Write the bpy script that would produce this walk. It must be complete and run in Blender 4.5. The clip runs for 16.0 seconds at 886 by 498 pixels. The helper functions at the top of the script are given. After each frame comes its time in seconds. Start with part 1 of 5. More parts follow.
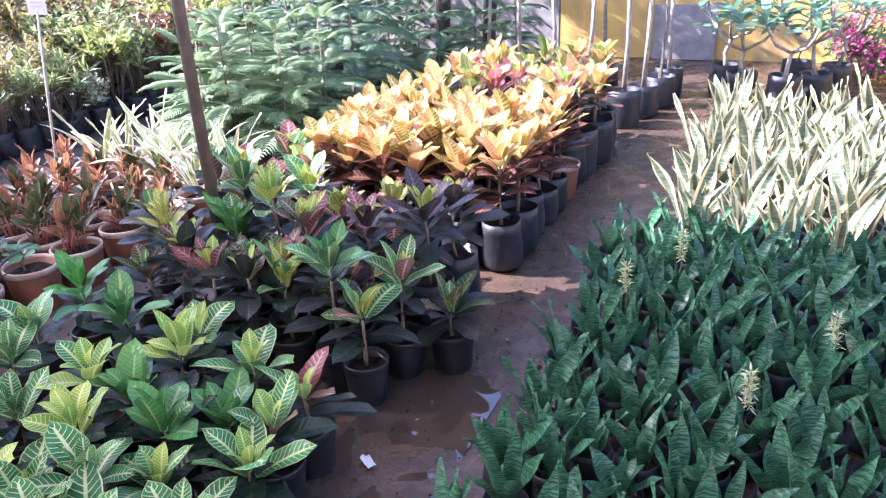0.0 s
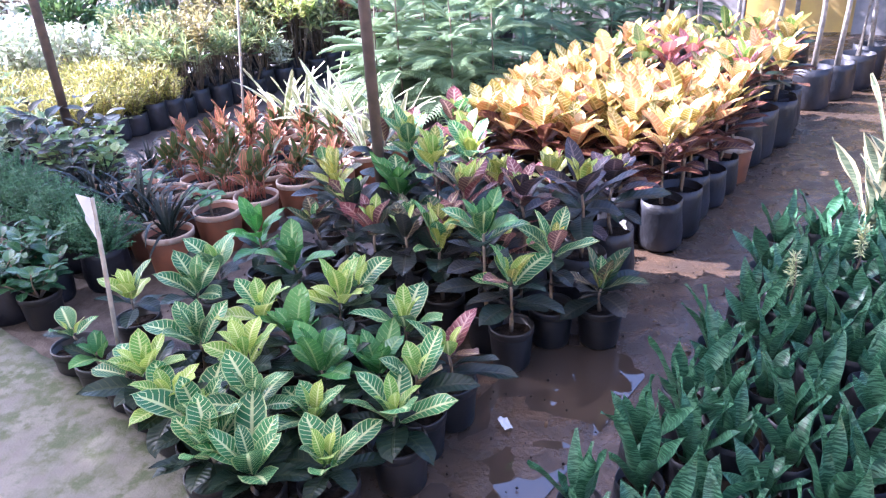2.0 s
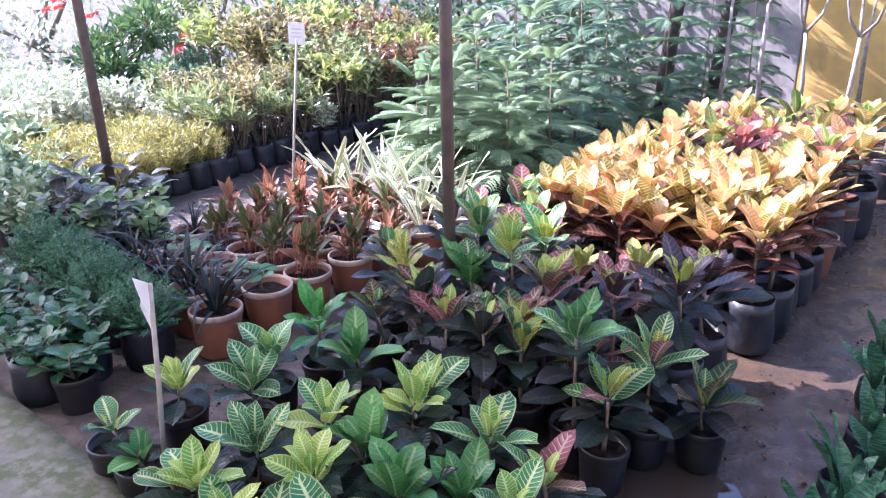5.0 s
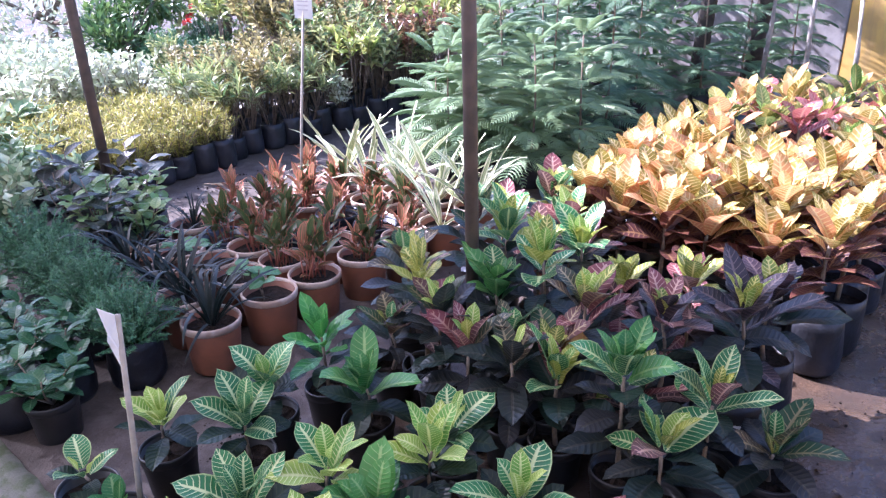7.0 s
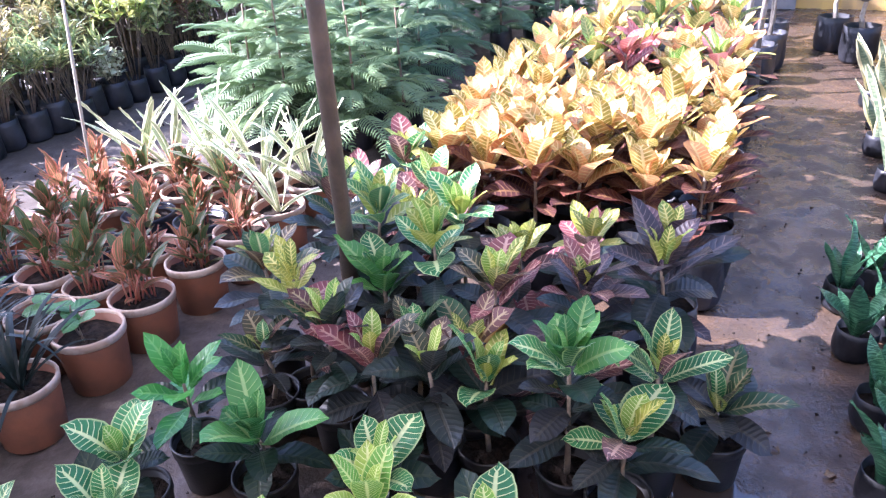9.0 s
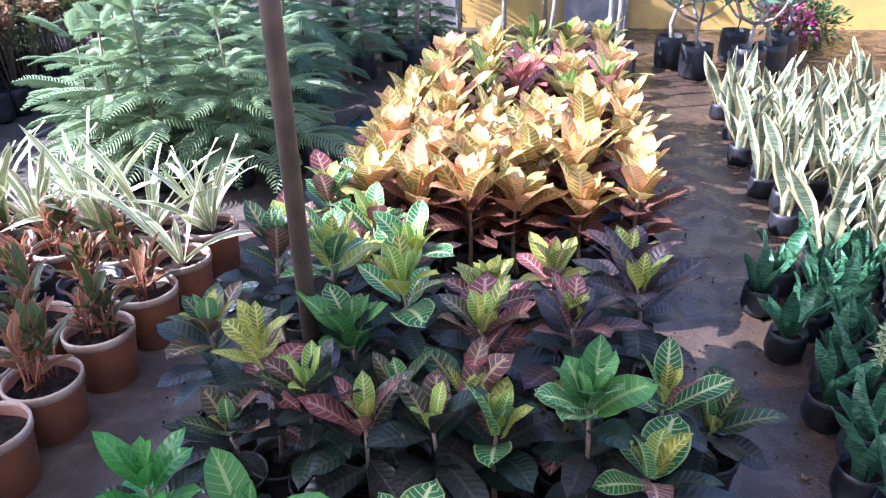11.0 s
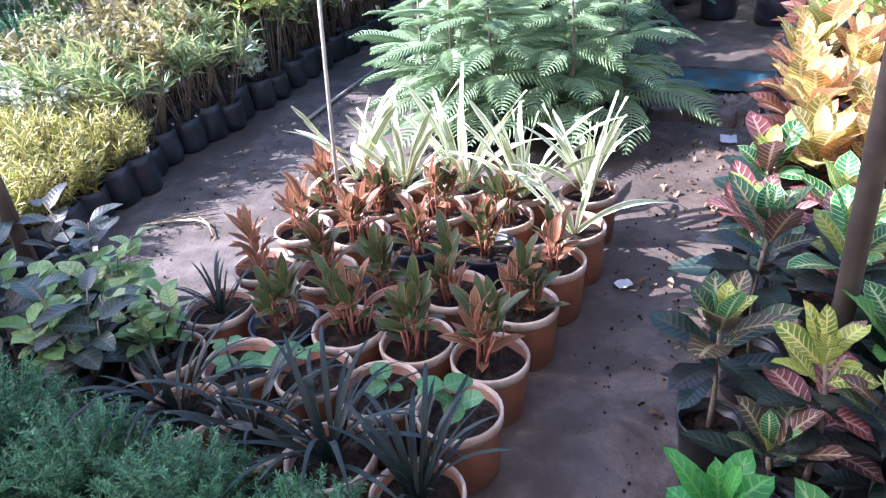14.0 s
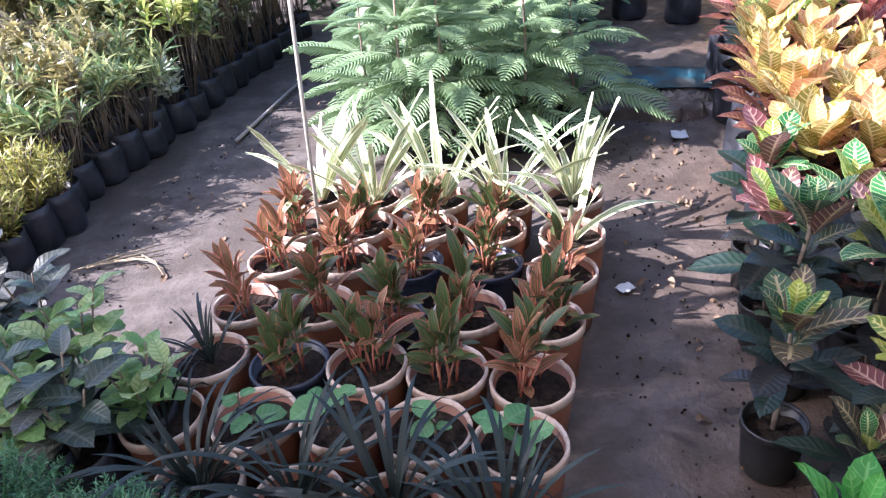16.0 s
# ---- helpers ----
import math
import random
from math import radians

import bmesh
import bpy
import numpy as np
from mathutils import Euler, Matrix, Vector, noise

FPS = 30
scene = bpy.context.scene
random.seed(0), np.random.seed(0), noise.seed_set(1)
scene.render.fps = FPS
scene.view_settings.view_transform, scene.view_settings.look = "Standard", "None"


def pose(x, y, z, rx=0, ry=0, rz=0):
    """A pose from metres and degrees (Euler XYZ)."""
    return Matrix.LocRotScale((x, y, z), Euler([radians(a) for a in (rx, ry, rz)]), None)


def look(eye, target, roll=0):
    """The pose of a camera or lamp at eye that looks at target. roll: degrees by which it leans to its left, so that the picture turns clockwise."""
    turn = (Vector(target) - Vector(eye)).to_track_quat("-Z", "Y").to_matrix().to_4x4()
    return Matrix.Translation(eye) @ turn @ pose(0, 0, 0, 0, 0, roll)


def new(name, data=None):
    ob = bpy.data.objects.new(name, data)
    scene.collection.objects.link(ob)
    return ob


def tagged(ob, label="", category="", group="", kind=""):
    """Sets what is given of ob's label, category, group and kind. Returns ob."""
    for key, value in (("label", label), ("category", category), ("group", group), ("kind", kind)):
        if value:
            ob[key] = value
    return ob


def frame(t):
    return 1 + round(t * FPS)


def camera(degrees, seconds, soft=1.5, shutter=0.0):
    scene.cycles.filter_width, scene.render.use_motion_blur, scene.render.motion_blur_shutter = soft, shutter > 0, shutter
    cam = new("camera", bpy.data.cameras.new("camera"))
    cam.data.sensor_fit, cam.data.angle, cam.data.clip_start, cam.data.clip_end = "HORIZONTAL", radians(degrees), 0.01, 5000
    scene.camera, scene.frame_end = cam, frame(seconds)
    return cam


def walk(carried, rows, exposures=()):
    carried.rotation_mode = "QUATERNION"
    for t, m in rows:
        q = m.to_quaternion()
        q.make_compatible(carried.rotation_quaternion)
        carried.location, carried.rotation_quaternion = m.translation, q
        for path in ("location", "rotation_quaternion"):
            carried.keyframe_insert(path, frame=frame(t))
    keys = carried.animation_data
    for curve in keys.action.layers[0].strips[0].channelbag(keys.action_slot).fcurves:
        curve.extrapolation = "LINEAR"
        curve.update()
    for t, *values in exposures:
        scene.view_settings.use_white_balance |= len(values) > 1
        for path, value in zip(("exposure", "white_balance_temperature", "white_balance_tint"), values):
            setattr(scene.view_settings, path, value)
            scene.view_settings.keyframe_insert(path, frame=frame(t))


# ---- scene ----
cam = camera(62.9, 16.0, soft=1.3)
METRES, EYE, TILT, LEAN, TURN = 3.3, 1.53, 0.0, 0.0, 0.0
ROWS = [
    (0.0, 0.0, 0.0, 0.0, -1.03, -23.93, 2.33),
    (0.5, 0.0068, -0.0036, 0.0023, 2.39, -23.87, 2.37),
    (1.0, 0.0067, -0.0073, 0.0034, 6.11, -24.42, 2.84),
    (1.5, 0.0054, -0.0119, 0.0027, 9.24, -24.96, 3.19),
    (2.0, 0.0013, -0.0111, 0.002, 11.89, -25.62, 3.13),
    (2.5, -0.0034, -0.0072, 0.0049, 13.17, -24.9, 2.73),
    (3.0, -0.014, 0.0001, 0.0066, 13.74, -24.24, 1.86),
    (3.5, -0.0345, 0.0127, 0.011, 14.37, -23.12, 1.05),
    (4.0, -0.0644, 0.0261, 0.0128, 14.29, -21.05, 0.38),
    (4.5, -0.0815, 0.0359, 0.0123, 13.73, -21.01, 0.97),
    (7.0, -0.1195, 0.173, 0.0117, 15.41, -23.51, 1.69),
    (7.5, -0.1508, 0.1768, 0.0076, 15.79, -25.02, 1.9),
    (8.0, -0.1677, 0.2076, 0.002, 14.6, -26.81, 5.05),
    (8.5, -0.1868, 0.258, 0.003, 7.49, -28.48, 5.1),
    (9.0, -0.2125, 0.2781, -0.0004, -2.79, -28.11, 3.04),
    (11.5, -0.3725, 0.3524, 0.008, -16.75, -26.45, 1.34),
    (12.0, -0.4373, 0.36, 0.0071, -15.74, -24.56, 2.75),
    (12.5, -0.4882, 0.3653, 0.0123, -11.24, -26.04, 3.97),
    (13.0, -0.5158, 0.3924, 0.0043, -6.18, -27.44, 3.6),
    (13.5, -0.5336, 0.4422, 0.0046, -4.95, -27.45, 6.37),
    (14.0, -0.5594, 0.4683, 0.0075, -3.13, -30.36, 5.91),
    (14.5, -0.6097, 0.4752, 0.0072, -11.21, -28.2, 6.49),
    (15.0, -0.6492, 0.4813, 0.005, -12.45, -28.67, 5.0),
    (15.5, -0.664, 0.4983, 0.0037, -11.17, -30.71, 7.27),
    (16.0, -0.6712, 0.5323, 0.0028, -13.23, -30.6, 5.62),
]
walk(cam, [(t, pose(0, 0, EYE, TILT, LEAN, TURN) @ pose(METRES * x, METRES * y, METRES * z, 90 + pitch, roll, yaw)) for t, x, y, z, yaw, pitch, roll in ROWS],
     exposures=((0.0, 2.5, 5750, 35), (2.5, 2.68, 5500, 35), (4.5, 2.32, 5650, 35), (7.0, 2.12, 5500, 36), (8.0, 2.55, 5500, 36), (8.5, 2.6, 5500, 34), (9.2, 2.55, 5600, 33), (11.3, 1.9, 5450, 29), (12.0, 1.8, 5500, 30), (13.0, 2.0, 5550, 26), (14.0, 2.2, 5550, 26), (15.0, 2.02, 5800, 26), (16.0, 2.0, 5850, 26)))

# ---- world, sun, exposure ----
world = bpy.data.worlds.new("world")
scene.world = world
world.use_nodes = True
wn = world.node_tree.nodes
sky = wn.new("ShaderNodeTexSky")
sky.sky_type = "NISHITA"
sky.sun_disc = False
SUN_AZ, SUN_EL = -82.0, 40.0          # degrees from +y clockwise, degrees above the horizon
sky.sun_elevation, sky.sun_rotation = radians(SUN_EL), radians(SUN_AZ)
wn["Background"].inputs[1].default_value = 0.15
world.node_tree.links.new(sky.outputs[0], wn["Background"].inputs[0])
sun = new("sun", bpy.data.lights.new("sun", "SUN"))
sun.data.energy, sun.data.angle, sun.data.color = 5.0, radians(0.6), (1.0, 0.96, 0.9)
sx, sy = math.sin(radians(SUN_AZ)) * math.cos(radians(SUN_EL)), math.cos(radians(SUN_AZ)) * math.cos(radians(SUN_EL))
SUN_WAY = Vector((sx, sy, math.sin(radians(SUN_EL))))
sun.matrix_world = look(SUN_WAY * 30, (0, 0, 0))


# ---- the beds lie on a turned grid: u across, v along ----
E1, E2 = (0.902, -0.431), (0.431, 0.902)
GRID_TURN = -25.54


def bed(u, v, z=0.0):
    return Vector((u * E1[0] + v * E2[0], u * E1[1] + v * E2[1], z))


rng = random.Random(7)


# ---- materials ----
class Net:
    """Short-hand for building a node material."""

    def __init__(self, name):
        self.mat = bpy.data.materials.new(name)
        self.mat.use_nodes = True
        self.tree = self.mat.node_tree
        self.bsdf = self.tree.nodes["Principled BSDF"]
        self.out = self.tree.nodes["Material Output"]

    def node(self, kind, **props):
        n = self.tree.nodes.new(kind)
        for k, v in props.items():
            setattr(n, k, v)
        return n

    def put(self, value, socket):
        if hasattr(value, "is_output"):
            self.tree.links.new(value, socket)
        elif isinstance(value, (tuple, list)):
            socket.default_value = (*value, 1.0) if len(value) == 3 and len(socket.default_value) == 4 else value
        else:
            socket.default_value = value

    def math(self, op, a, b=0.0, clamp=False):
        n = self.node("ShaderNodeMath", operation=op, use_clamp=clamp)
        self.put(a, n.inputs[0])
        self.put(b, n.inputs[1])
        return n.outputs[0]

    def mix(self, fac, a, b, blend="MIX"):
        n = self.node("ShaderNodeMix", data_type="RGBA", blend_type=blend)
        self.put(fac, n.inputs[0])
        self.put(a, n.inputs[6])
        self.put(b, n.inputs[7])
        return n.outputs[2]

    def coords(self, which="Object"):
        return self.node("ShaderNodeTexCoord").outputs[which]

    def noise(self, scale, detail=3.0, rough=0.55, where=None):
        n = self.node("ShaderNodeTexNoise")
        n.inputs["Scale"].default_value, n.inputs["Detail"].default_value, n.inputs["Roughness"].default_value = scale, detail, rough
        self.put(where if where is not None else self.coords(), n.inputs["Vector"])
        return n.outputs[0]

    def ramp(self, fac, lo, hi):
        n = self.node("ShaderNodeMapRange", interpolation_type="SMOOTHSTEP")
        self.put(fac, n.inputs[0])
        n.inputs[1].default_value, n.inputs[2].default_value = lo, hi
        return n.outputs[0]

    def chance(self):
        return self.node("ShaderNodeObjectInfo").outputs["Random"]

    def island(self):
        return self.node("ShaderNodeNewGeometry").outputs["Random Per Island"]

    def bump(self, height, strength=0.3, distance=0.01):
        n = self.node("ShaderNodeBump")
        n.inputs["Strength"].default_value, n.inputs["Distance"].default_value = strength, distance
        self.put(height, n.inputs["Height"])
        self.tree.links.new(n.outputs[0], self.bsdf.inputs["Normal"])
        return n.outputs[0]

    def done(self, colour, rough=0.6, metal=0.0, spec=0.5):
        self.put(colour, self.bsdf.inputs["Base Color"])
        self.put(rough, self.bsdf.inputs["Roughness"])
        self.bsdf.inputs["Metallic"].default_value = metal
        self.bsdf.inputs["Specular IOR Level"].default_value = spec
        return self.mat

    def let_through(self, colour, share):
        """Leaves pass part of the light."""
        t = self.node("ShaderNodeBsdfTranslucent")
        self.put(colour, t.inputs[0])
        m = self.node("ShaderNodeMixShader")
        m.inputs[0].default_value = share
        self.tree.links.new(self.bsdf.outputs[0], m.inputs[1])
        self.tree.links.new(t.outputs[0], m.inputs[2])
        self.tree.links.new(m.outputs[0], self.out.inputs[0])


def speckled(name, a, b, scale=30.0, rough=0.7, bump=0.3, fine=180.0, vary=0.25, spec=0.5):
    """A plain surface with blotches and grain."""
    n = Net(name)
    big, small = n.noise(scale), n.noise(fine, 2.0)
    c = n.mix(n.ramp(big, 0.35, 0.65), a, b)
    c = n.mix(n.math("MULTIPLY", n.chance(), vary), c, (0.0, 0.0, 0.0))
    c = n.mix(n.math("MULTIPLY", small, 0.25), c, tuple(0.6 * x for x in a))
    n.bump(n.math("ADD", small, big), bump, 0.004)
    return n.done(c, n.math("ADD", n.math("MULTIPLY", big, 0.25), rough - 0.12), 0.0, spec)


def leaf_mat(name, a, b, vein, amount=1.0, freq=9.0, slant=1.3, width=0.16, rough=0.34, share=0.28, blotch=None, blotch_amount=0.0, spec=0.3, rim=None):
    """A leaf with midrib and side veins along its UVs (x across, y along)."""
    n = Net(name)
    uv = n.node("ShaderNodeSeparateXYZ")
    n.tree.links.new(n.coords("UV"), uv.inputs[0])
    u, v = uv.outputs[0], uv.outputs[1]
    side = n.math("MULTIPLY", n.math("ABSOLUTE", n.math("SUBTRACT", u, 0.5)), 2.0)
    wob = n.math("MULTIPLY", n.noise(25.0, 2.0), 0.35)
    phase = n.math("FRACT", n.math("ADD", n.math("SUBTRACT", n.math("MULTIPLY", v, freq), n.math("MULTIPLY", side, slant)), wob))
    dist = n.math("ABSOLUTE", n.math("SUBTRACT", phase, 0.5))
    taper = n.math("SUBTRACT", 1.25, n.math("MULTIPLY", side, 0.75))
    lateral = n.math("SUBTRACT", 1.0, n.ramp(n.math("DIVIDE", dist, taper), width * 0.55, width * 1.05))
    lateral = n.math("MULTIPLY", lateral, n.math("SUBTRACT", 1.0, n.ramp(side, 0.84, 0.98)))
    rib = n.math("SUBTRACT", 1.0, n.ramp(side, 0.06, 0.15))
    fade = n.math("ADD", 0.7, n.math("MULTIPLY", n.ramp(n.chance(), 0.0, 0.7), 0.3))
    mask = n.math("MULTIPLY", n.math("MULTIPLY", n.math("MAXIMUM", lateral, rib), amount, True), fade)
    base = n.mix(n.ramp(n.math("ADD", n.math("MULTIPLY", n.chance(), 0.75), n.math("MULTIPLY", n.noise(14.0), 0.4)), 0.25, 0.95), a, b)
    if blotch:
        spot = n.ramp(n.math("ADD", n.noise(18.0, 3.0), n.math("MULTIPLY", n.chance(), 0.35)), 0.62 - 0.2 * blotch_amount, 0.8 - 0.2 * blotch_amount)
        base = n.mix(n.math("MULTIPLY", spot, 0.85), base, blotch)
    colour = n.mix(mask, base, vein)
    if rim:
        colour = n.mix(n.math("MULTIPLY", n.ramp(side, 0.86, 0.97), 0.7), colour, rim)
    colour = n.mix(n.math("MULTIPLY", n.noise(90.0, 2.0), 0.22), colour, (0.02, 0.025, 0.015))
    n.bump(n.math("ADD", n.math("MULTIPLY", dist, -1.0), n.math("MULTIPLY", rib, -0.5)), 0.45, 0.004)
    n.done(colour, n.math("ADD", rough - 0.08, n.math("MULTIPLY", n.noise(40.0), 0.2)), 0.0, spec)
    n.let_through(colour, share)
    return n.mat


def small_leaf_mat(name, a, b, rough=0.5, share=0.3):
    """For crowns of many small leaves joined in one mesh."""
    n = Net(name)
    c = n.mix(n.ramp(n.math("ADD", n.math("MULTIPLY", n.island(), 0.8), n.math("MULTIPLY", n.noise(6.0), 0.35)), 0.1, 1.0), a, b)
    c = n.mix(n.math("MULTIPLY", n.chance(), 0.25), c, tuple(0.5 * x for x in a))
    n.done(c, rough)
    n.let_through(c, share)
    return n.mat


def strap_mat(name, mid, band, edge, edge_from, bands=True, rough=0.38, share=0.15):
    """Sword leaves: cross bands and paler margins."""
    n = Net(name)
    uv = n.node("ShaderNodeSeparateXYZ")
    n.tree.links.new(n.coords("UV"), uv.inputs[0])
    side = n.math("MULTIPLY", n.math("ABSOLUTE", n.math("SUBTRACT", uv.outputs[0], 0.5)), 2.0)
    c = n.mix(n.math("MULTIPLY", n.chance(), 0.7), mid, tuple(0.55 * x for x in mid))
    if bands:
        stretch = n.node("ShaderNodeMapping")
        stretch.inputs["Scale"].default_value = (1.2, 52.0, 1.0)
        n.tree.links.new(n.coords("UV"), stretch.inputs[0])
        shift = n.node("ShaderNodeVectorMath", operation="ADD")
        n.tree.links.new(stretch.outputs[0], shift.inputs[0])
        jump = n.math("MULTIPLY", n.chance(), 40.0)
        n.tree.links.new(jump, shift.inputs[1])
        wave = n.noise(1.0, 3.0, 0.6, shift.outputs[0])
        c = n.mix(n.math("MULTIPLY", n.ramp(wave, 0.46, 0.56), 0.8), c, band)
    else:
        lines = n.node("ShaderNodeMapping")
        lines.inputs["Scale"].default_value = (14.0, 0.6, 1.0)
        n.tree.links.new(n.coords("UV"), lines.inputs[0])
        c = n.mix(n.ramp(n.noise(1.0, 2.0, 0.5, lines.outputs[0]), 0.45, 0.6), c, band)
    c = n.mix(n.ramp(side, edge_from, edge_from + 0.12), c, edge)
    n.done(c, rough, 0.0, 0.32)
    n.let_through(c, share)
    return n.mat


# croton leaves: young, grown and old
M_A_YOUNG = leaf_mat("green_croton_young_leaf", (0.13, 0.31, 0.05), (0.34, 0.48, 0.08), (0.78, 0.8, 0.36), 0.85, 12.0, 1.9, 0.12, 0.34, 0.32, rim=(0.66, 0.68, 0.22))
M_A_GROWN = leaf_mat("green_croton_leaf", (0.016, 0.12, 0.045), (0.05, 0.23, 0.07), (0.66, 0.72, 0.36), 0.9, 12.0, 1.9, 0.1, 0.32, 0.25, rim=(0.5, 0.6, 0.25))
# Old low leaves, darkened further to put the shade beneath the crown into them.
M_A_OLD_SHADED = leaf_mat("green_croton_old_shaded_leaf", (0.008, 0.022, 0.016), (0.018, 0.04, 0.026), (0.07, 0.085, 0.04), 0.4, 9.0, 1.4, 0.1, spec=0.25)
M_A_PLAIN = leaf_mat("plain_green_croton_leaf", (0.03, 0.15, 0.04), (0.09, 0.27, 0.06), (0.42, 0.56, 0.22), 0.55, 10.0, 1.6, 0.06, 0.3)
M_B_YOUNG = leaf_mat("dark_croton_young_leaf", (0.32, 0.38, 0.06), (0.62, 0.5, 0.1), (0.78, 0.7, 0.26), 0.85, 9.0, 1.5, 0.16, 0.32, blotch=(0.1, 0.2, 0.04), blotch_amount=0.25)
M_B_GROWN = leaf_mat("dark_croton_leaf", (0.03, 0.085, 0.04), (0.13, 0.055, 0.052), (0.5, 0.4, 0.22), 0.75, 9.0, 1.5, 0.1, 0.34)
# Low leaves' own dark colour, deepened with the shade inside the plant.
M_B_OLD_SHADED = leaf_mat("dark_croton_old_shaded_leaf", (0.011, 0.032, 0.022), (0.026, 0.026, 0.03), (0.1, 0.09, 0.065), 0.5, 10.0, 1.5, 0.08, rough=0.36, spec=0.5)
M_B_PINK = leaf_mat("pink_veined_dark_leaf", (0.22, 0.065, 0.07), (0.15, 0.075, 0.075), (0.66, 0.42, 0.33), 0.85, 9.0, 1.5, 0.12, 0.34)
M_B_PURPLE = leaf_mat("purple_croton_leaf", (0.026, 0.024, 0.032), (0.06, 0.034, 0.042), (0.26, 0.18, 0.16), 0.6, 11.0, 1.4, 0.09, 0.36, spec=0.4)
M_C_YOUNG = leaf_mat("yellow_croton_young_leaf", (0.8, 0.62, 0.22), (0.84, 0.54, 0.28), (0.88, 0.8, 0.48), 0.65, 10.0, 1.4, 0.2, share=0.36)
M_C_GROWN = leaf_mat("yellow_croton_leaf", (0.66, 0.31, 0.14), (0.66, 0.48, 0.11), (0.86, 0.72, 0.36), 0.9, 10.0, 1.5, 0.15, blotch=(0.26, 0.24, 0.05), blotch_amount=0.25, share=0.33)
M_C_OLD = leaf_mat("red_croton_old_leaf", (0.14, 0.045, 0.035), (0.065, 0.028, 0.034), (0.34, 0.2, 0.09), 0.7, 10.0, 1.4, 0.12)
M_D_RED = leaf_mat("pink_croton_leaf", (0.46, 0.14, 0.13), (0.36, 0.1, 0.11), (0.68, 0.42, 0.3), 0.85, 9.0, 1.4, 0.14)
M_D_GREEN = leaf_mat("veined_croton_leaf", (0.1, 0.19, 0.05), (0.34, 0.3, 0.08), (0.66, 0.58, 0.22), 0.7, 10.0, 1.4, 0.13)
M_GREEN = leaf_mat("bright_green_leaf", (0.03, 0.19, 0.035), (0.07, 0.29, 0.055), (0.18, 0.42, 0.12), 0.6, 7.0, 1.2, 0.1, 0.3)
M_AGLO_GREEN = strap_mat("green_aglaonema_leaf", (0.045, 0.095, 0.03), (0.12, 0.12, 0.045), (0.46, 0.15, 0.08), 0.86, False, 0.4, 0.3)
# Redder copy: part leaf colour, part back-lit sun glow put into the colour.
M_AGLO_CORAL = strap_mat("backlit_coral_aglaonema_leaf", (0.13, 0.12, 0.05), (0.46, 0.16, 0.1), (0.64, 0.22, 0.14), 0.8, False, 0.42, 0.35)
M_AGLO_STEM = speckled("aglaonema_stalk", (0.42, 0.11, 0.075), (0.34, 0.18, 0.1), 40.0, 0.45, 0.1)
M_SEEDLING = leaf_mat("seedling_leaf", (0.08, 0.22, 0.08), (0.14, 0.3, 0.12), (0.26, 0.42, 0.22), 0.4, 6.0, 0.8, 0.08)
M_PEPER = leaf_mat("round_leaf", (0.018, 0.085, 0.035), (0.05, 0.15, 0.06), (0.12, 0.22, 0.1), 0.5, 6.0, 0.8, 0.08)
M_PURPLE = leaf_mat("purple_leaf", (0.03, 0.06, 0.045), (0.07, 0.07, 0.06), (0.18, 0.19, 0.17), 0.5, 8.0, 1.3, 0.1)
M_COLEUS = leaf_mat("coleus_leaf", (0.16, 0.31, 0.1), (0.34, 0.42, 0.18), (0.1, 0.22, 0.06), 0.6, 6.0, 1.0, 0.2)
M_SANS = strap_mat("sword_leaf_green", (0.018, 0.085, 0.04), (0.1, 0.24, 0.13), (0.045, 0.145, 0.07), 0.9, True, 0.36)
M_SANS_VAR = strap_mat("sword_leaf_yellow_edged", (0.1, 0.15, 0.09), (0.22, 0.26, 0.16), (0.62, 0.56, 0.32), 0.52, True, 0.5)
M_AGAVE = strap_mat("striped_white_leaf", (0.25, 0.35, 0.14), (0.62, 0.61, 0.38), (0.78, 0.75, 0.52), 0.6, False, 0.45)
M_DARKGRASS = strap_mat("black_purple_strap_leaf", (0.008, 0.017, 0.014), (0.02, 0.032, 0.028), (0.012, 0.022, 0.02), 0.9, False, 0.5)
M_FROND = small_leaf_mat("frond_needles", (0.06, 0.155, 0.065), (0.31, 0.42, 0.21), 0.5, 0.33)
# Darker copy for the far saplings: older foliage with shade put into its colour.
M_FROND_SHADED = small_leaf_mat("older_shaded_frond_needles", (0.03, 0.09, 0.05), (0.15, 0.26, 0.13), 0.5, 0.3)
M_CYPRESS = small_leaf_mat("fine_dark_needles", (0.014, 0.075, 0.035), (0.1, 0.27, 0.12))
M_DURANTA = small_leaf_mat("golden_leaflets", (0.16, 0.2, 0.04), (0.62, 0.55, 0.15))
M_HEDGE = small_leaf_mat("hedge_leaves", (0.08, 0.17, 0.06), (0.5, 0.52, 0.22), 0.3, 0.42)
M_HEDGE_MIX = small_leaf_mat("hedge_leaves_bronze", (0.08, 0.08, 0.035), (0.52, 0.45, 0.19), 0.35, 0.38)
M_HEDGE_RED = small_leaf_mat("reddish_hedge_leaves", (0.14, 0.045, 0.04), (0.46, 0.3, 0.14), 0.35, 0.35)
M_LIME = small_leaf_mat("lime_leaves", (0.2, 0.3, 0.06), (0.56, 0.56, 0.2), 0.35, 0.4)
# Whitish leaf colour that carries the strong sunlight on the left-hand bushes.
M_HEDGE_PALE = small_leaf_mat("pale_sunlit_leaves", (0.34, 0.42, 0.24), (0.74, 0.75, 0.6))
M_TREE = small_leaf_mat("tree_leaves", (0.035, 0.1, 0.035), (0.16, 0.25, 0.08), 0.4)
M_PINK = small_leaf_mat("pink_bracts", (0.55, 0.04, 0.25), (0.75, 0.12, 0.4))
M_FLOWER = small_leaf_mat("pale_green_florets", (0.36, 0.44, 0.2), (0.58, 0.6, 0.34))
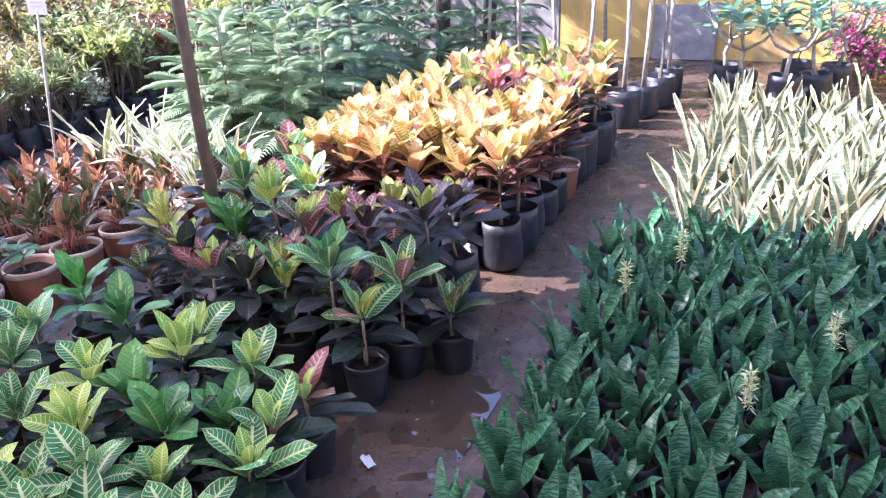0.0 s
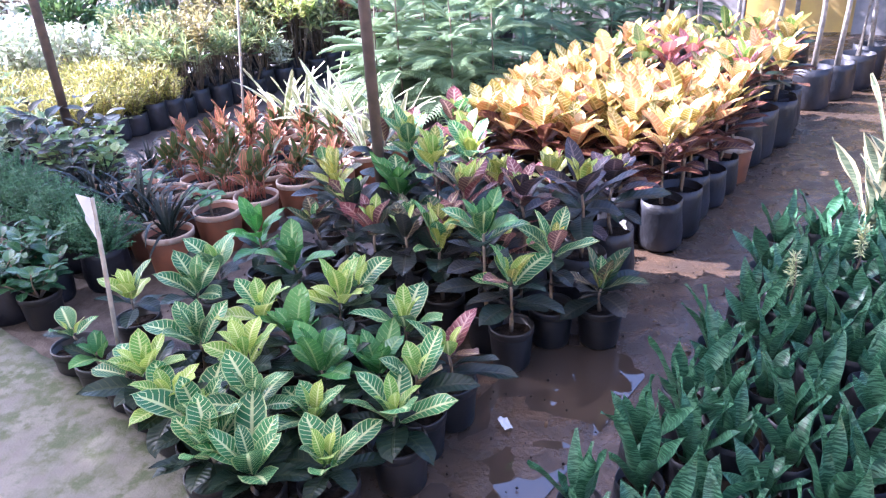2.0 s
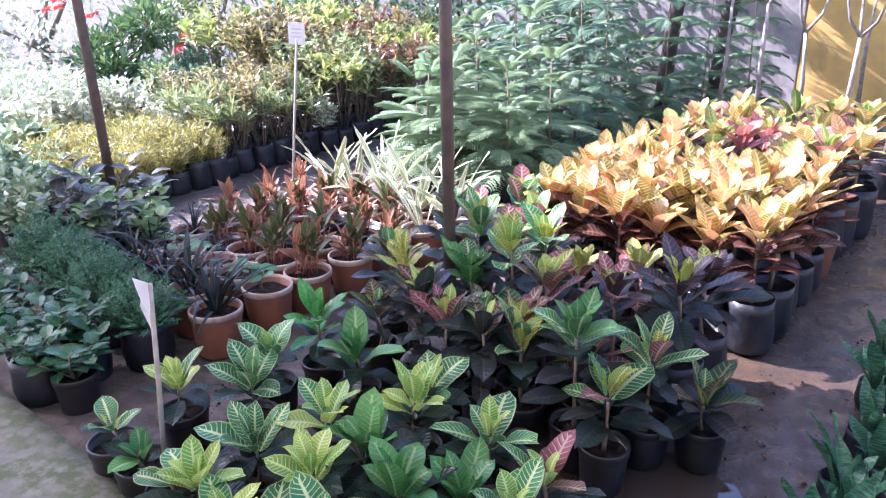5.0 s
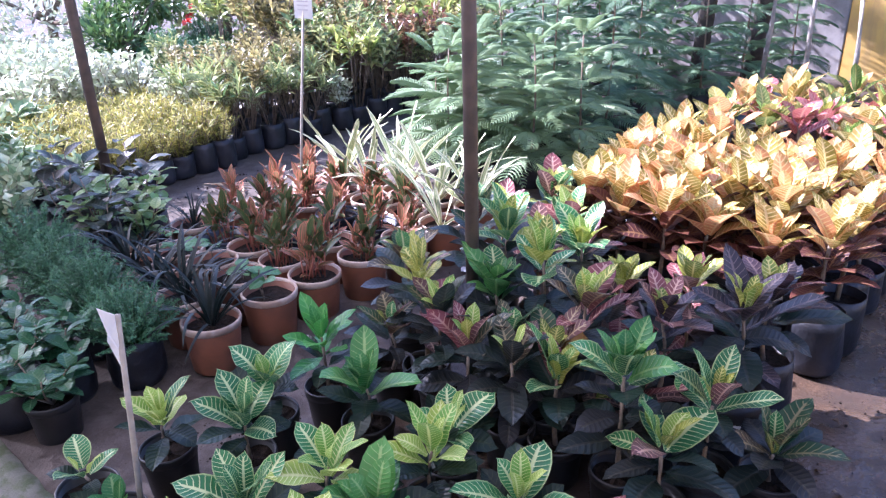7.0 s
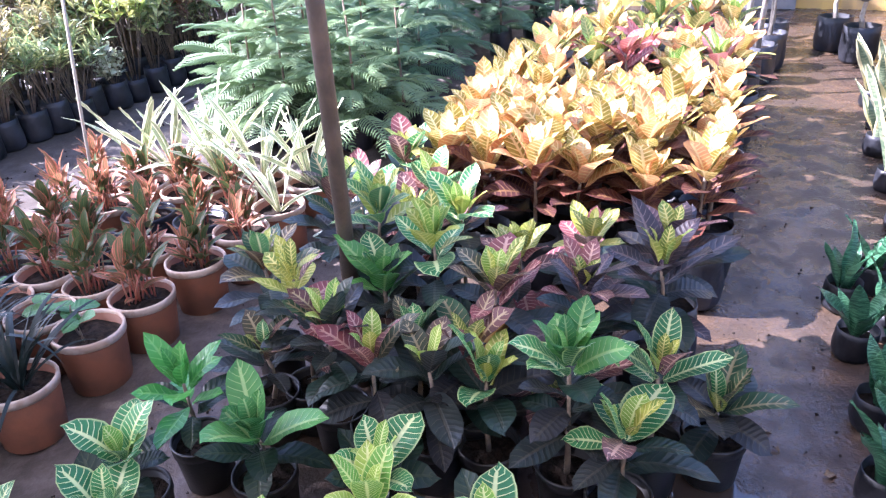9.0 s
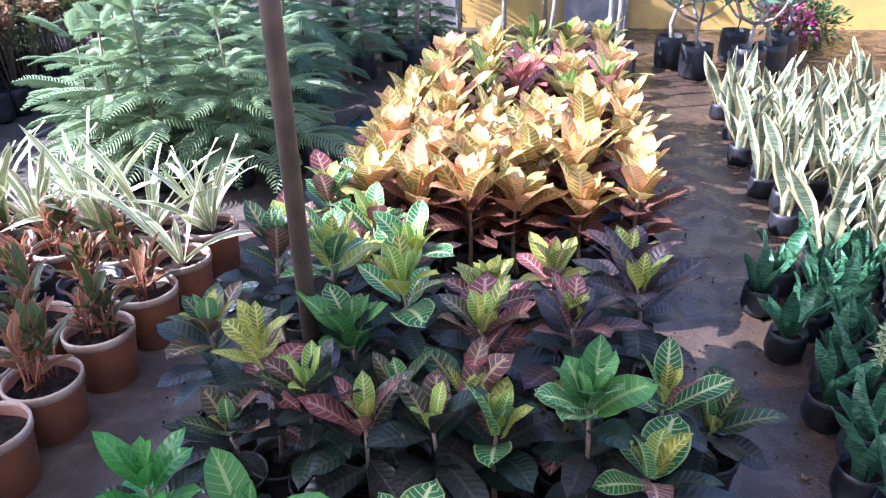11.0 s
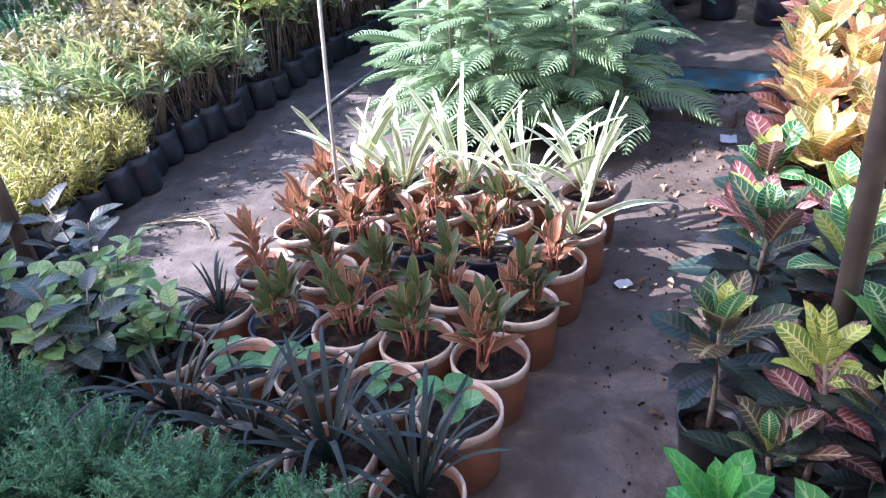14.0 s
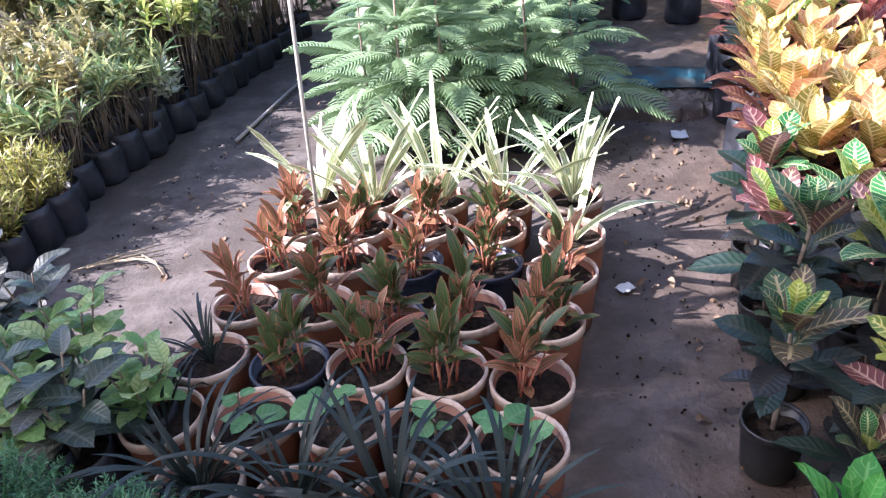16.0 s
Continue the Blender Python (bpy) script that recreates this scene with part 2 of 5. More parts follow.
M_STEM = speckled("brown_stem", (0.16, 0.12, 0.085), (0.26, 0.2, 0.14), 60.0, 0.75)
M_WHITE_TRUNK = speckled("pale_grey_bark", (0.4, 0.37, 0.32), (0.24, 0.21, 0.18), 18.0, 0.8, 0.7)
M_DARK_TRUNK = speckled("dark_palm_bark", (0.04, 0.032, 0.026), (0.08, 0.065, 0.05), 25.0, 0.9, 0.8)
M_BLACK = speckled("black_plastic", (0.012, 0.012, 0.013), (0.024, 0.023, 0.022), 12.0, 0.45, 0.15)
M_BAG = speckled("black_polythene", (0.01, 0.011, 0.015), (0.032, 0.035, 0.046), 7.0, 0.5, 0.8, 45.0)
M_TERRA = speckled("terracotta_plastic", (0.28, 0.105, 0.055), (0.19, 0.08, 0.048), 9.0, 0.6, 0.2)
M_TERRA_RIM = speckled("chalky_pot_rim", (0.6, 0.48, 0.39), (0.42, 0.29, 0.21), 22.0, 0.7, 0.15)
M_BLUEPOT = speckled("dark_blue_plastic", (0.015, 0.022, 0.04), (0.03, 0.04, 0.06), 12.0, 0.45, 0.15)
M_SOIL = speckled("potting_soil", (0.011, 0.008, 0.006), (0.038, 0.027, 0.02), 60.0, 0.9, 1.0, spec=0.15)
M_POLE = speckled("rusty_brown_pipe", (0.07, 0.05, 0.042), (0.12, 0.085, 0.066), 14.0, 0.6, 0.4)
M_STICK = speckled("weathered_bamboo", (0.3, 0.27, 0.22), (0.4, 0.36, 0.3), 25.0, 0.7, 0.2)
M_CARD = speckled("white_card", (0.76, 0.77, 0.76), (0.66, 0.67, 0.68), 20.0, 0.6, 0.05)
M_INK = speckled("grey_ink", (0.42, 0.43, 0.46), (0.5, 0.51, 0.54), 20.0, 0.7, 0.0)
M_TARP = speckled("blue_tarpaulin", (0.035, 0.2, 0.27), (0.1, 0.095, 0.085), 4.0, 0.6, 0.4)
M_BOARD = speckled("grey_board", (0.24, 0.225, 0.22), (0.34, 0.32, 0.3), 8.0, 0.8, 0.2)
M_STRAW = speckled("dry_straw", (0.42, 0.34, 0.22), (0.3, 0.24, 0.16), 20.0, 0.8, 0.2)
M_STONE = speckled("rubble_stone", (0.16, 0.13, 0.11), (0.26, 0.21, 0.18), 20.0, 0.9, 0.6)


def mud_mat():
    n = Net("wet_mud")
    p = n.coords("Generated")
    w = n.node("ShaderNodeNewGeometry").outputs["Position"]
    big, mid, fine = n.noise(0.9, 4.0, 0.6, w), n.noise(7.0, 5.0, 0.62, w), n.noise(60.0, 4.0, 0.6, w)
    dry = n.mix(n.ramp(mid, 0.3, 0.7), (0.056, 0.045, 0.038), (0.125, 0.104, 0.091))
    wet = n.mix(n.ramp(mid, 0.3, 0.7), (0.055, 0.034, 0.022), (0.12, 0.078, 0.052))
    # damp where the watering runs, along the aisle beside the sword plants
    sep = n.node("ShaderNodeSeparateXYZ")
    n.tree.links.new(w, sep.inputs[0])
    u = n.math("ADD", n.math("MULTIPLY", sep.outputs[0], E1[0]), n.math("MULTIPLY", sep.outputs[1], E1[1]))
    damp = n.ramp(n.math("ADD", n.math("MULTIPLY", u, 0.45), n.math("MULTIPLY", big, 1.2)), -1.1, 0.1)
    c = n.mix(damp, dry, wet)
    c = n.mix(n.math("MULTIPLY", n.ramp(n.noise(1.7, 5.0, 0.65, w), 0.43, 0.57), 0.7), c, (0.05, 0.037, 0.028))
    c = n.mix(n.math("MULTIPLY", n.ramp(fine, 0.5, 0.75), 0.5), c, (0.04, 0.03, 0.022))
    n.bump(n.math("ADD", n.math("MULTIPLY", mid, 1.0), n.math("MULTIPLY", fine, 0.5)), 0.6, 0.016)
    rough = n.math("SUBTRACT", 0.9, n.math("MULTIPLY", damp, n.math("ADD", 0.42, n.math("MULTIPLY", n.ramp(mid, 0.4, 0.58), 0.36))))
    return n.done(c, rough)


def slab_mat():
    n = Net("mossy_concrete")
    w = n.node("ShaderNodeNewGeometry").outputs["Position"]
    big, mid, fine = n.noise(1.6, 4.0, 0.6, w), n.noise(9.0, 5.0, 0.65, w), n.noise(130.0, 3.0, 0.6, w)
    c = n.mix(n.ramp(mid, 0.3, 0.7), (0.13, 0.117, 0.1), (0.23, 0.205, 0.18))
    c = n.mix(n.math("MULTIPLY", n.ramp(fine, 0.5, 0.7), 0.4), c, (0.14, 0.12, 0.1))
    sep = n.node("ShaderNodeSeparateXYZ")
    n.tree.links.new(w, sep.inputs[0])
    v = n.math("ADD", n.math("MULTIPLY", sep.outputs[0], E2[0]), n.math("MULTIPLY", sep.outputs[1], E2[1]))
    near = n.ramp(n.math("ADD", v, n.math("MULTIPLY", n.math("SUBTRACT", mid, 0.5), 1.7)), 0.15, 0.8)
    c = n.mix(n.math("MULTIPLY", near, n.math("ADD", 0.4, n.math("MULTIPLY", n.ramp(n.noise(16.0, 4.0, 0.6, w), 0.38, 0.6), 0.6))), c, (0.055, 0.072, 0.026))
    n.bump(n.math("ADD", mid, n.math("MULTIPLY", fine, 0.4)), 0.6, 0.01)
    return n.done(c, 0.85)


def wall_mat():
    n = Net("stained_yellow_paint")
    w = n.node("ShaderNodeNewGeometry").outputs["Position"]
    stretch = n.node("ShaderNodeMapping")
    stretch.inputs["Scale"].default_value = (2.5, 2.5, 0.5)
    n.tree.links.new(w, stretch.inputs[0])
    run, mid = n.noise(1.0, 5.0, 0.6, stretch.outputs[0]), n.noise(4.0, 5.0, 0.6, w)
    c = n.mix(n.ramp(mid, 0.3, 0.7), (0.62, 0.4, 0.1), (0.5, 0.32, 0.1))
    c = n.mix(n.math("MULTIPLY", n.ramp(run, 0.5, 0.7), 0.6), c, (0.2, 0.15, 0.1))
    n.bump(mid, 0.3, 0.01)
    return n.done(c, 0.8)


def water_mat():
    n = Net("muddy_water")
    return n.done((0.055, 0.04, 0.03), 0.02, 0.0, 0.9)


# Unseen added cloth: its holes and warm translucency shape light on the front beds.
def net_mat():
    n = Net("added_shade_cloth")
    w = n.node("ShaderNodeNewGeometry").outputs["Position"]
    n.done((0.02, 0.05, 0.03), 0.8)
    t = n.node("ShaderNodeBsdfTransparent")
    m = n.node("ShaderNodeMixShader")
    n.put(n.math("ADD", 0.08, n.math("MULTIPLY", n.ramp(n.noise(3.5, 3.0, 0.6, w), 0.66, 0.72), 0.22)), m.inputs[0])
    glow = n.node("ShaderNodeBsdfTranslucent")
    glow.inputs[0].default_value = (0.92, 0.83, 0.7, 1.0)
    both = n.node("ShaderNodeMixShader")
    both.inputs[0].default_value = 0.33
    n.tree.links.new(n.bsdf.outputs[0], both.inputs[1])
    n.tree.links.new(glow.outputs[0], both.inputs[2])
    n.tree.links.new(both.outputs[0], m.inputs[1])
    n.tree.links.new(t.outputs[0], m.inputs[2])
    n.tree.links.new(m.outputs[0], n.out.inputs[0])
    return n.mat


M_MUD, M_SLAB, M_WALL, M_WATER, M_NET = mud_mat(), slab_mat(), wall_mat(), water_mat(), net_mat()


# ---- mesh helpers ----
def to_mesh(name, bm, mat, smooth=True):
    me = bpy.data.meshes.new(name)
    bmesh.ops.recalc_face_normals(bm, faces=bm.faces)
    for f in bm.faces:
        f.smooth = smooth
    bm.to_mesh(me)
    bm.free()
    me.materials.append(mat)
    return me


def blade(name, mat, length, width, droop=0.3, fold=0.25, tip=0.7, wave=0.0, rows=7, cols=4, base=0.12, twist=0.0, seed=0, sword=False):
    """A leaf blade from the origin along +y, face up, with a folded midrib, droop, ripples and UVs. tip: where it is widest."""
    r = random.Random(seed)
    verts, faces, uvs = [], [], []
    ang, y, z, step = 0.0, 0.0, 0.0, length / rows
    for i in range(rows + 1):
        t = i / rows
        prof = max(0.0, math.sin(math.pi * t ** (math.log(0.5) / math.log(tip)))) ** 0.52
        if sword:
            prof = min(1.0, 0.55 + 1.1 * t) * (1 - max(0.0, (t - 0.55) / 0.45) ** 1.8)
        w = width * 0.5 * max(prof, base if t < 0.5 else 0.02)
        tw = twist * t
        for j in range(cols + 1):
            s = 2 * j / cols - 1
            rip = wave * math.sin(t * 9 + s * 2 + seed) * abs(s)
            px, pz = s * w, abs(s) * w * fold + rip
            px, pz = px * math.cos(tw) - pz * math.sin(tw), px * math.sin(tw) + pz * math.cos(tw)
            verts.append((px, y - math.sin(ang) * -pz, z + math.cos(ang) * pz))
            uvs.append(((s + 1) / 2, t))
        ang -= droop / rows * (0.5 + 1.0 * t) * (0.8 + 0.4 * r.random())
        y += step * math.cos(ang)
        z += step * math.sin(ang)
    n = cols + 1
    for i in range(rows):
        for j in range(cols):
            faces.append((i * n + j, i * n + j + 1, (i + 1) * n + j + 1, (i + 1) * n + j))
    me = bpy.data.meshes.new(name)
    me.from_pydata(verts, [], faces)
    layer = me.uv_layers.new(name="UVMap")
    for k, loop in enumerate(me.loops):
        layer.data[k].uv = uvs[loop.vertex_index]
    for p in me.polygons:
        p.use_smooth = True
    me.materials.append(mat)
    return me


def lathe(name, profile, mat, sides=20, wobble=0.0, seed=0, ribs=0.0, caps=True):
    """A turned solid from (radius, height) pairs, slightly uneven if asked."""
    verts, faces = [], []
    k = len(profile)
    r0 = random.Random(seed)
    ph = [r0.uniform(0, 6.28) for _ in range(4)]
    for a in range(sides):
        th = 2 * math.pi * a / sides
        for r, z in profile:
            e = 1 + wobble * (math.sin(2 * th + ph[0] + z * 9) + 0.6 * math.sin(5 * th + ph[1] + z * 23) + 0.4 * math.sin(9 * th + ph[2] - z * 31)) + ribs * (a % 2)
            verts.append((r * e * math.cos(th), r * e * math.sin(th), z))
    for a in range(sides):
        b = (a + 1) % sides
        for i in range(k - 1):
            faces.append((a * k + i, b * k + i, b * k + i + 1, a * k + i + 1))
    if caps:
        faces.append(tuple(a * k for a in reversed(range(sides))))
        faces.append(tuple(a * k + k - 1 for a in range(sides)))
    me = bpy.data.meshes.new(name)
    me.from_pydata(verts, [], faces)
    for p in me.polygons:
        p.use_smooth = len(p.vertices) == 4
    me.materials.append(mat)
    return me


def tube_verts(points, radii, sides, verts, faces):
    """Adds a bent tapered tube to the lists."""
    start = len(verts)
    for i, p in enumerate(points):
        d = (Vector(points[min(i + 1, len(points) - 1)]) - Vector(points[max(i - 1, 0)])).normalized()
        q = d.to_track_quat("Z", "Y")
        for s in range(sides):
            a = 2 * math.pi * s / sides
            verts.append(tuple(Vector(p) + q @ Vector((radii[i] * math.cos(a), radii[i] * math.sin(a), 0))))
    for i in range(len(points) - 1):
        for s in range(sides):
            a, b = start + i * sides + s, start + i * sides + (s + 1) % sides
            faces.append((a, b, b + sides, a + sides))
    faces.append(tuple(start + s for s in reversed(range(sides))))
    faces.append(tuple(start + (len(points) - 1) * sides + s for s in range(sides)))


def tubes(name, runs, mat, sides=6):
    verts, faces = [], []
    for points, radii in runs:
        tube_verts(points, radii, sides, verts, faces)
    me = bpy.data.meshes.new(name)
    me.from_pydata(verts, [], faces)
    for p in me.polygons:
        p.use_smooth = True
    me.materials.append(mat)
    return me


def leaf_cloud(name, mat, spots, size, seed=0, width=0.4, up=0.4):
    """One mesh of many small pointed leaves; spots: (place, way out)."""
    r = random.Random(seed)
    verts, faces = [], []
    for p, out in spots:
        d = (Vector(out) + Vector((r.uniform(-1, 1), r.uniform(-1, 1), r.uniform(-1, 1) + up)) * 0.7).normalized()
        side = d.cross(Vector((r.uniform(-1, 1), r.uniform(-1, 1), 1.2))).normalized()
        nor = side.cross(d)
        l = size * r.uniform(0.6, 1.25)
        w = l * width * 0.5
        p = Vector(p)
        b = len(verts)
        verts += [tuple(p), tuple(p + d * l * 0.45 + side * w + nor * w * 0.3), tuple(p + d * l * 0.45 - side * w + nor * w * 0.3), tuple(p + d * l * 0.5), tuple(p + d * l - nor * l * 0.12)]
        faces += [(b, b + 1, b + 3), (b, b + 3, b + 2), (b + 1, b + 4, b + 3), (b + 3, b + 4, b + 2)]
    me = bpy.data.meshes.new(name)
    me.from_pydata(verts, [], faces)
    me.materials.append(mat)
    return me


def box_mesh(name, sx_, sy_, sz_, mat, bevel=0.0, centre=(0, 0, 0)):
    bm = bmesh.new()
    bmesh.ops.create_cube(bm, size=1.0)
    for v in bm.verts:
        v.co = Vector((v.co.x * sx_ + centre[0], v.co.y * sy_ + centre[1], v.co.z * sz_ + centre[2]))
    if bevel:
        bmesh.ops.bevel(bm, geom=bm.edges[:], offset=bevel, segments=2, affect="EDGES")
    return to_mesh(name, bm, mat, False)


def child(name, mesh, parent, m=None, label=""):
    ob = new(name, mesh)
    ob.parent = parent
    if m is not None:
        ob.matrix_basis = m
    if label:
        ob["label"] = label
    return ob


# ---- setting ----
def ground():
    def axis(lo, hi, step):
        near = list(np.arange(lo, hi + 0.001, step))
        return [lo - d for d in (300, 90, 30, 12, 5, 2, 0.8)] + near + [hi + d for d in (0.8, 2, 5, 12, 30, 90, 300)]
    xs, ys = axis(-6.0, 4.0, 0.05), axis(-0.5, 9.0, 0.05)
    verts = []
    for y in ys:
        for x in xs:
            z = 0.0
            if -6.1 < x < 4.1 and -0.6 < y < 9.1:
                z = 0.016 * noise.noise((x * 2.1, y * 2.1, 0)) + 0.008 * noise.noise((x * 7, y * 7, 3)) + 0.004 * noise.noise((x * 19, y * 19, 5))
                u, v = E1[0] * x + E1[1] * y, E2[0] * x + E2[1] * y
                if -1.3 < u < -0.6 and v < 3.6:
                    z -= 0.006
            verts.append((x, y, z))
    k = len(xs)
    faces = [(j * k + i, j * k + i + 1, (j + 1) * k + i + 1, (j + 1) * k + i) for j in range(len(ys) - 1) for i in range(k - 1)]
    me = bpy.data.meshes.new("ground")
    me.from_pydata(verts, [], faces)
    for p in me.polygons:
        p.use_smooth = True
    me.materials.append(M_MUD)
    tagged(new("ground", me), "trodden brown mud, wet in the aisle beside the sword plants", "ground", kind="structure")


def on_bed(ob, u, v, z=0.0, turn=0.0):
    ob.matrix_basis = Matrix.Translation(bed(u, v, z)) @ pose(0, 0, 0, 0, 0, GRID_TURN + turn)
    return ob


def slab():
    bm = bmesh.new()
    us, vs = np.linspace(-7.5, -1.35, 90), [-4.0, -2.0, -0.5, 0.2, 0.5, 0.65, 0.72, 0.78]
    grid = []
    for j, v in enumerate(vs):
        row = []
        for u in us:
            e = 0.03 * noise.noise((u * 3, 0, 7)) + 0.012 * noise.noise((u * 14, 0, 9)) if j == len(vs) - 1 else 0.0
            tilt_v = 0.03 + 0.02 * min(1.0, (-1.35 - u) / 1.5) if v > 0.4 else 0.0
            row.append(bm.verts.new((u, v + e + tilt_v, 0.085 + 0.006 * noise.noise((u * 2, v * 2, 1)) - (0.018 if j == len(vs) - 1 else 0))))
        grid.append(row)
    low = [bm.verts.new((w.co.x, w.co.y + 0.015, -0.05)) for w in grid[-1]]
    for a, b in zip(grid + [], grid[1:] + [low]):
        for i in range(len(us) - 1):
            bm.faces.new((a[i], a[i + 1], b[i + 1], b[i]))
    ends = [[r[-1] for r in grid] + [low[-1]], [r[0] for r in grid] + [low[0]]]
    for line in ends:
        foot = bm.verts.new((line[0].co.x, line[0].co.y, -0.05))
        bm.faces.new(line + [foot])
    ob = new("pavement", to_mesh("pavement", bm, M_SLAB))
    on_bed(ob, 0, 0)
    tagged(ob, "low concrete slab with a mossy broken edge", "pavement", kind="structure")


def walls():
    def wall(name, length, height, u, v, turn, mat, label):
        ob = new(name, box_mesh(name, length, 0.2, height, mat, 0.01, (0, 0, height / 2 - 0.05)))
        on_bed(ob, u, v, 0, turn)
        tagged(ob, label, "wall", kind="structure")
    wall("wall_north", 9.7, 2.4, 2.25, 9.2, 0, M_WALL, "stained yellow painted boundary wall behind the plants")
    wall("wall_northwest", 9.8, 2.4, -7.51, 9.2, 0, M_BOARD, "weathered grey boundary wall behind the saplings")
    wall("wall_south", 22.0, 2.4, -2.0, -7.0, 0, M_WALL, "plain yellow boundary wall")
    wall("wall_east", 16.4, 2.4, 7.1, 1.1, 90, M_WALL, "plain yellow boundary wall")
    board = new("grey_board", box_mesh("grey_board", 0.7, 0.04, 0.62, M_BOARD, 0.006, (0, 0, 0.31)))
    on_bed(board, -1.1, 9.04, 0, 0)
    tagged(board, "weathered grey board leaning on the yellow wall", "board")


def puddle():
    """A level sheet that shows wherever the mud dips below it."""
    verts, faces, n = [], [], 30
    for j in range(n + 1):
        for i in range(7):
            verts.append(tuple(bed(-1.18 + 0.42 * i / 6, 0.8 + 1.75 * j / n, -0.0055)))
    for j in range(n):
        for i in range(6):
            a = j * 7 + i
            faces.append((a, a + 1, a + 8, a + 7))
    me = bpy.data.meshes.new("water")
    me.from_pydata(verts, [], faces)
    me.materials.append(M_WATER)
    tagged(new("water", me), "shallow muddy puddles in the aisle", "water", kind="structure")


# Unseen canopy added to shade the front; its edge sets where sunlight starts.
def added_shade_net():
    bm = bmesh.new()
    n = 40

    def edge(x):
        return 3.2 + 0.12 * min(1.0, max(0.0, (x + 3.1) / 0.3)) + 1.16 * min(1.0, max(0.0, (-2.9 - x) / 2.1)) + 0.1 * noise.noise((x * 2.2, 0, 2))
    grid = [[bm.verts.new((-8.2 + 9.0 * i / n, -5.0 + (5.0 + edge(-8.2 + 9.0 * i / n)) * j / n, 2.75 + 0.1 * noise.noise((i * 0.4, j * 0.4, 0)))) for i in range(n + 1)] for j in range(n + 1)]
    for j in range(n):
        for i in range(n):
            bm.faces.new((grid[j][i], grid[j][i + 1], grid[j + 1][i + 1], grid[j + 1][i]))
    ob = new("unseen_shade_ceiling", to_mesh("unseen_shade_ceiling", bm, M_NET))
    tagged(ob, "unseen dark green cloth added overhead to shade the front beds", "shade cloth", kind="structure")


ground()
slab()
walls()
puddle()
added_shade_net()


# ---- pots ----
def pot_set(key, top, height, mat, rim_mat=None, sides=22, bag=False, taper=0.78):
    """Meshes of one size of pot: body, rim, soil."""
    r = top / 2
    if bag:
        prof = [(r * 0.9, 0.0), (r * 1.02, 0.02), (r * 1.06, height * 0.35), (r * 1.0, height * 0.8), (r * 0.98, height), (r * 0.94, height), (r * 0.93, height - 0.04)]
        body = lathe(key, prof, mat, sides, 0.036, hash_seed(key))
        body.materials.append(M_SOIL)
        body.polygons[-1].material_index = 1
        rim = None
    else:
        prof = [(r * taper, 0.0), (r * taper + 0.004, 0.006), (r * 0.95, height - 0.03), (r * 0.955, height - 0.012), (r * 0.9, height - 0.012), (r * 0.86, height - 0.06)]
        body = lathe(key, prof, mat, sides, 0.006, hash_seed(key))
        rimp = [(r * 0.93, height - 0.03), (r * 0.99, height - 0.028), (r * 1.0, height - 0.004), (r * 0.985, height), (r * 0.925, height), (r * 0.91, height - 0.012)]
        rim = lathe(key + "_rim", rimp, rim_mat or mat, sides, 0.006, hash_seed(key), caps=False)
    verts, faces = [(0, 0, height - 0.03)], []
    rg = random.Random(hash_seed(key))
    for ring in (0.45, 0.9):
        for a in range(14):
            th = 2 * math.pi * a / 14
            verts.append((r * ring * math.cos(th), r * ring * math.sin(th), height - 0.04 + rg.uniform(-0.006, 0.01)))
    for a in range(14):
        b = (a + 1) % 14
        faces += [(0, 1 + a, 1 + b), (1 + a, 15 + a, 15 + b, 1 + b)]
    soil = bpy.data.meshes.new(key + "_soil")
    soil.from_pydata(verts, [], faces)
    soil.materials.append(M_SOIL)
    return body, rim, soil, height, bag


def hash_seed(s):
    return sum(ord(c) * (i + 3) for i, c in enumerate(s))


POT_SMALL = [pot_set("black_pot", 0.165, 0.165, M_BLACK), pot_set("black_pot_wide", 0.175, 0.16, M_BLACK)]
POT_BAG = [pot_set("grow_bag_" + k, 0.2, h, M_BAG, bag=True) for k, h in (("a", 0.22), ("b", 0.24), ("c", 0.2))]
POT_BIGBAG = [pot_set("large_bag_" + k, 0.26, h, M_BAG, bag=True) for k, h in (("a", 0.3), ("b", 0.27))]
POT_TERRA = [pot_set("terracotta_pot", 0.24, 0.22, M_TERRA, M_TERRA_RIM, 28), pot_set("terracotta_pot_b", 0.236, 0.21, M_TERRA, M_TERRA_RIM, 28)]
POT_BLUE = [pot_set("blue_pot", 0.24, 0.21, M_BLUEPOT, M_BLUEPOT, 28)]
POT_HEDGE = [pot_set("hedge_bag_" + k, 0.19, h, M_BAG, bag=True, sides=16) for k, h in (("a", 0.2), ("b", 0.17), ("c", 0.22))]
POT_TINY = [pot_set("small_bag", 0.13, 0.11, M_BAG, bag=True)]


def potted(name, label, category, place, pot, group="", lean=3.0):
    """The Empty of a potted plant with its pot and soil; place is on the ground."""
    root = new(name)
    root.empty_display_size = 0.1
    root.matrix_basis = Matrix.Translation(place) @ pose(0, 0, 0, rng.uniform(-lean, lean) * 0.4, rng.uniform(-lean, lean) * 0.4, rng.uniform(0, 360))
    tagged(root, label, category, group)
    body, rim, soil, height, bag = pot
    holder = child("bag" if bag else "pot", body, root)
    if rim:
        child("rim", rim, holder)
    if not bag:
        child("soil", soil, root)
    return root, height


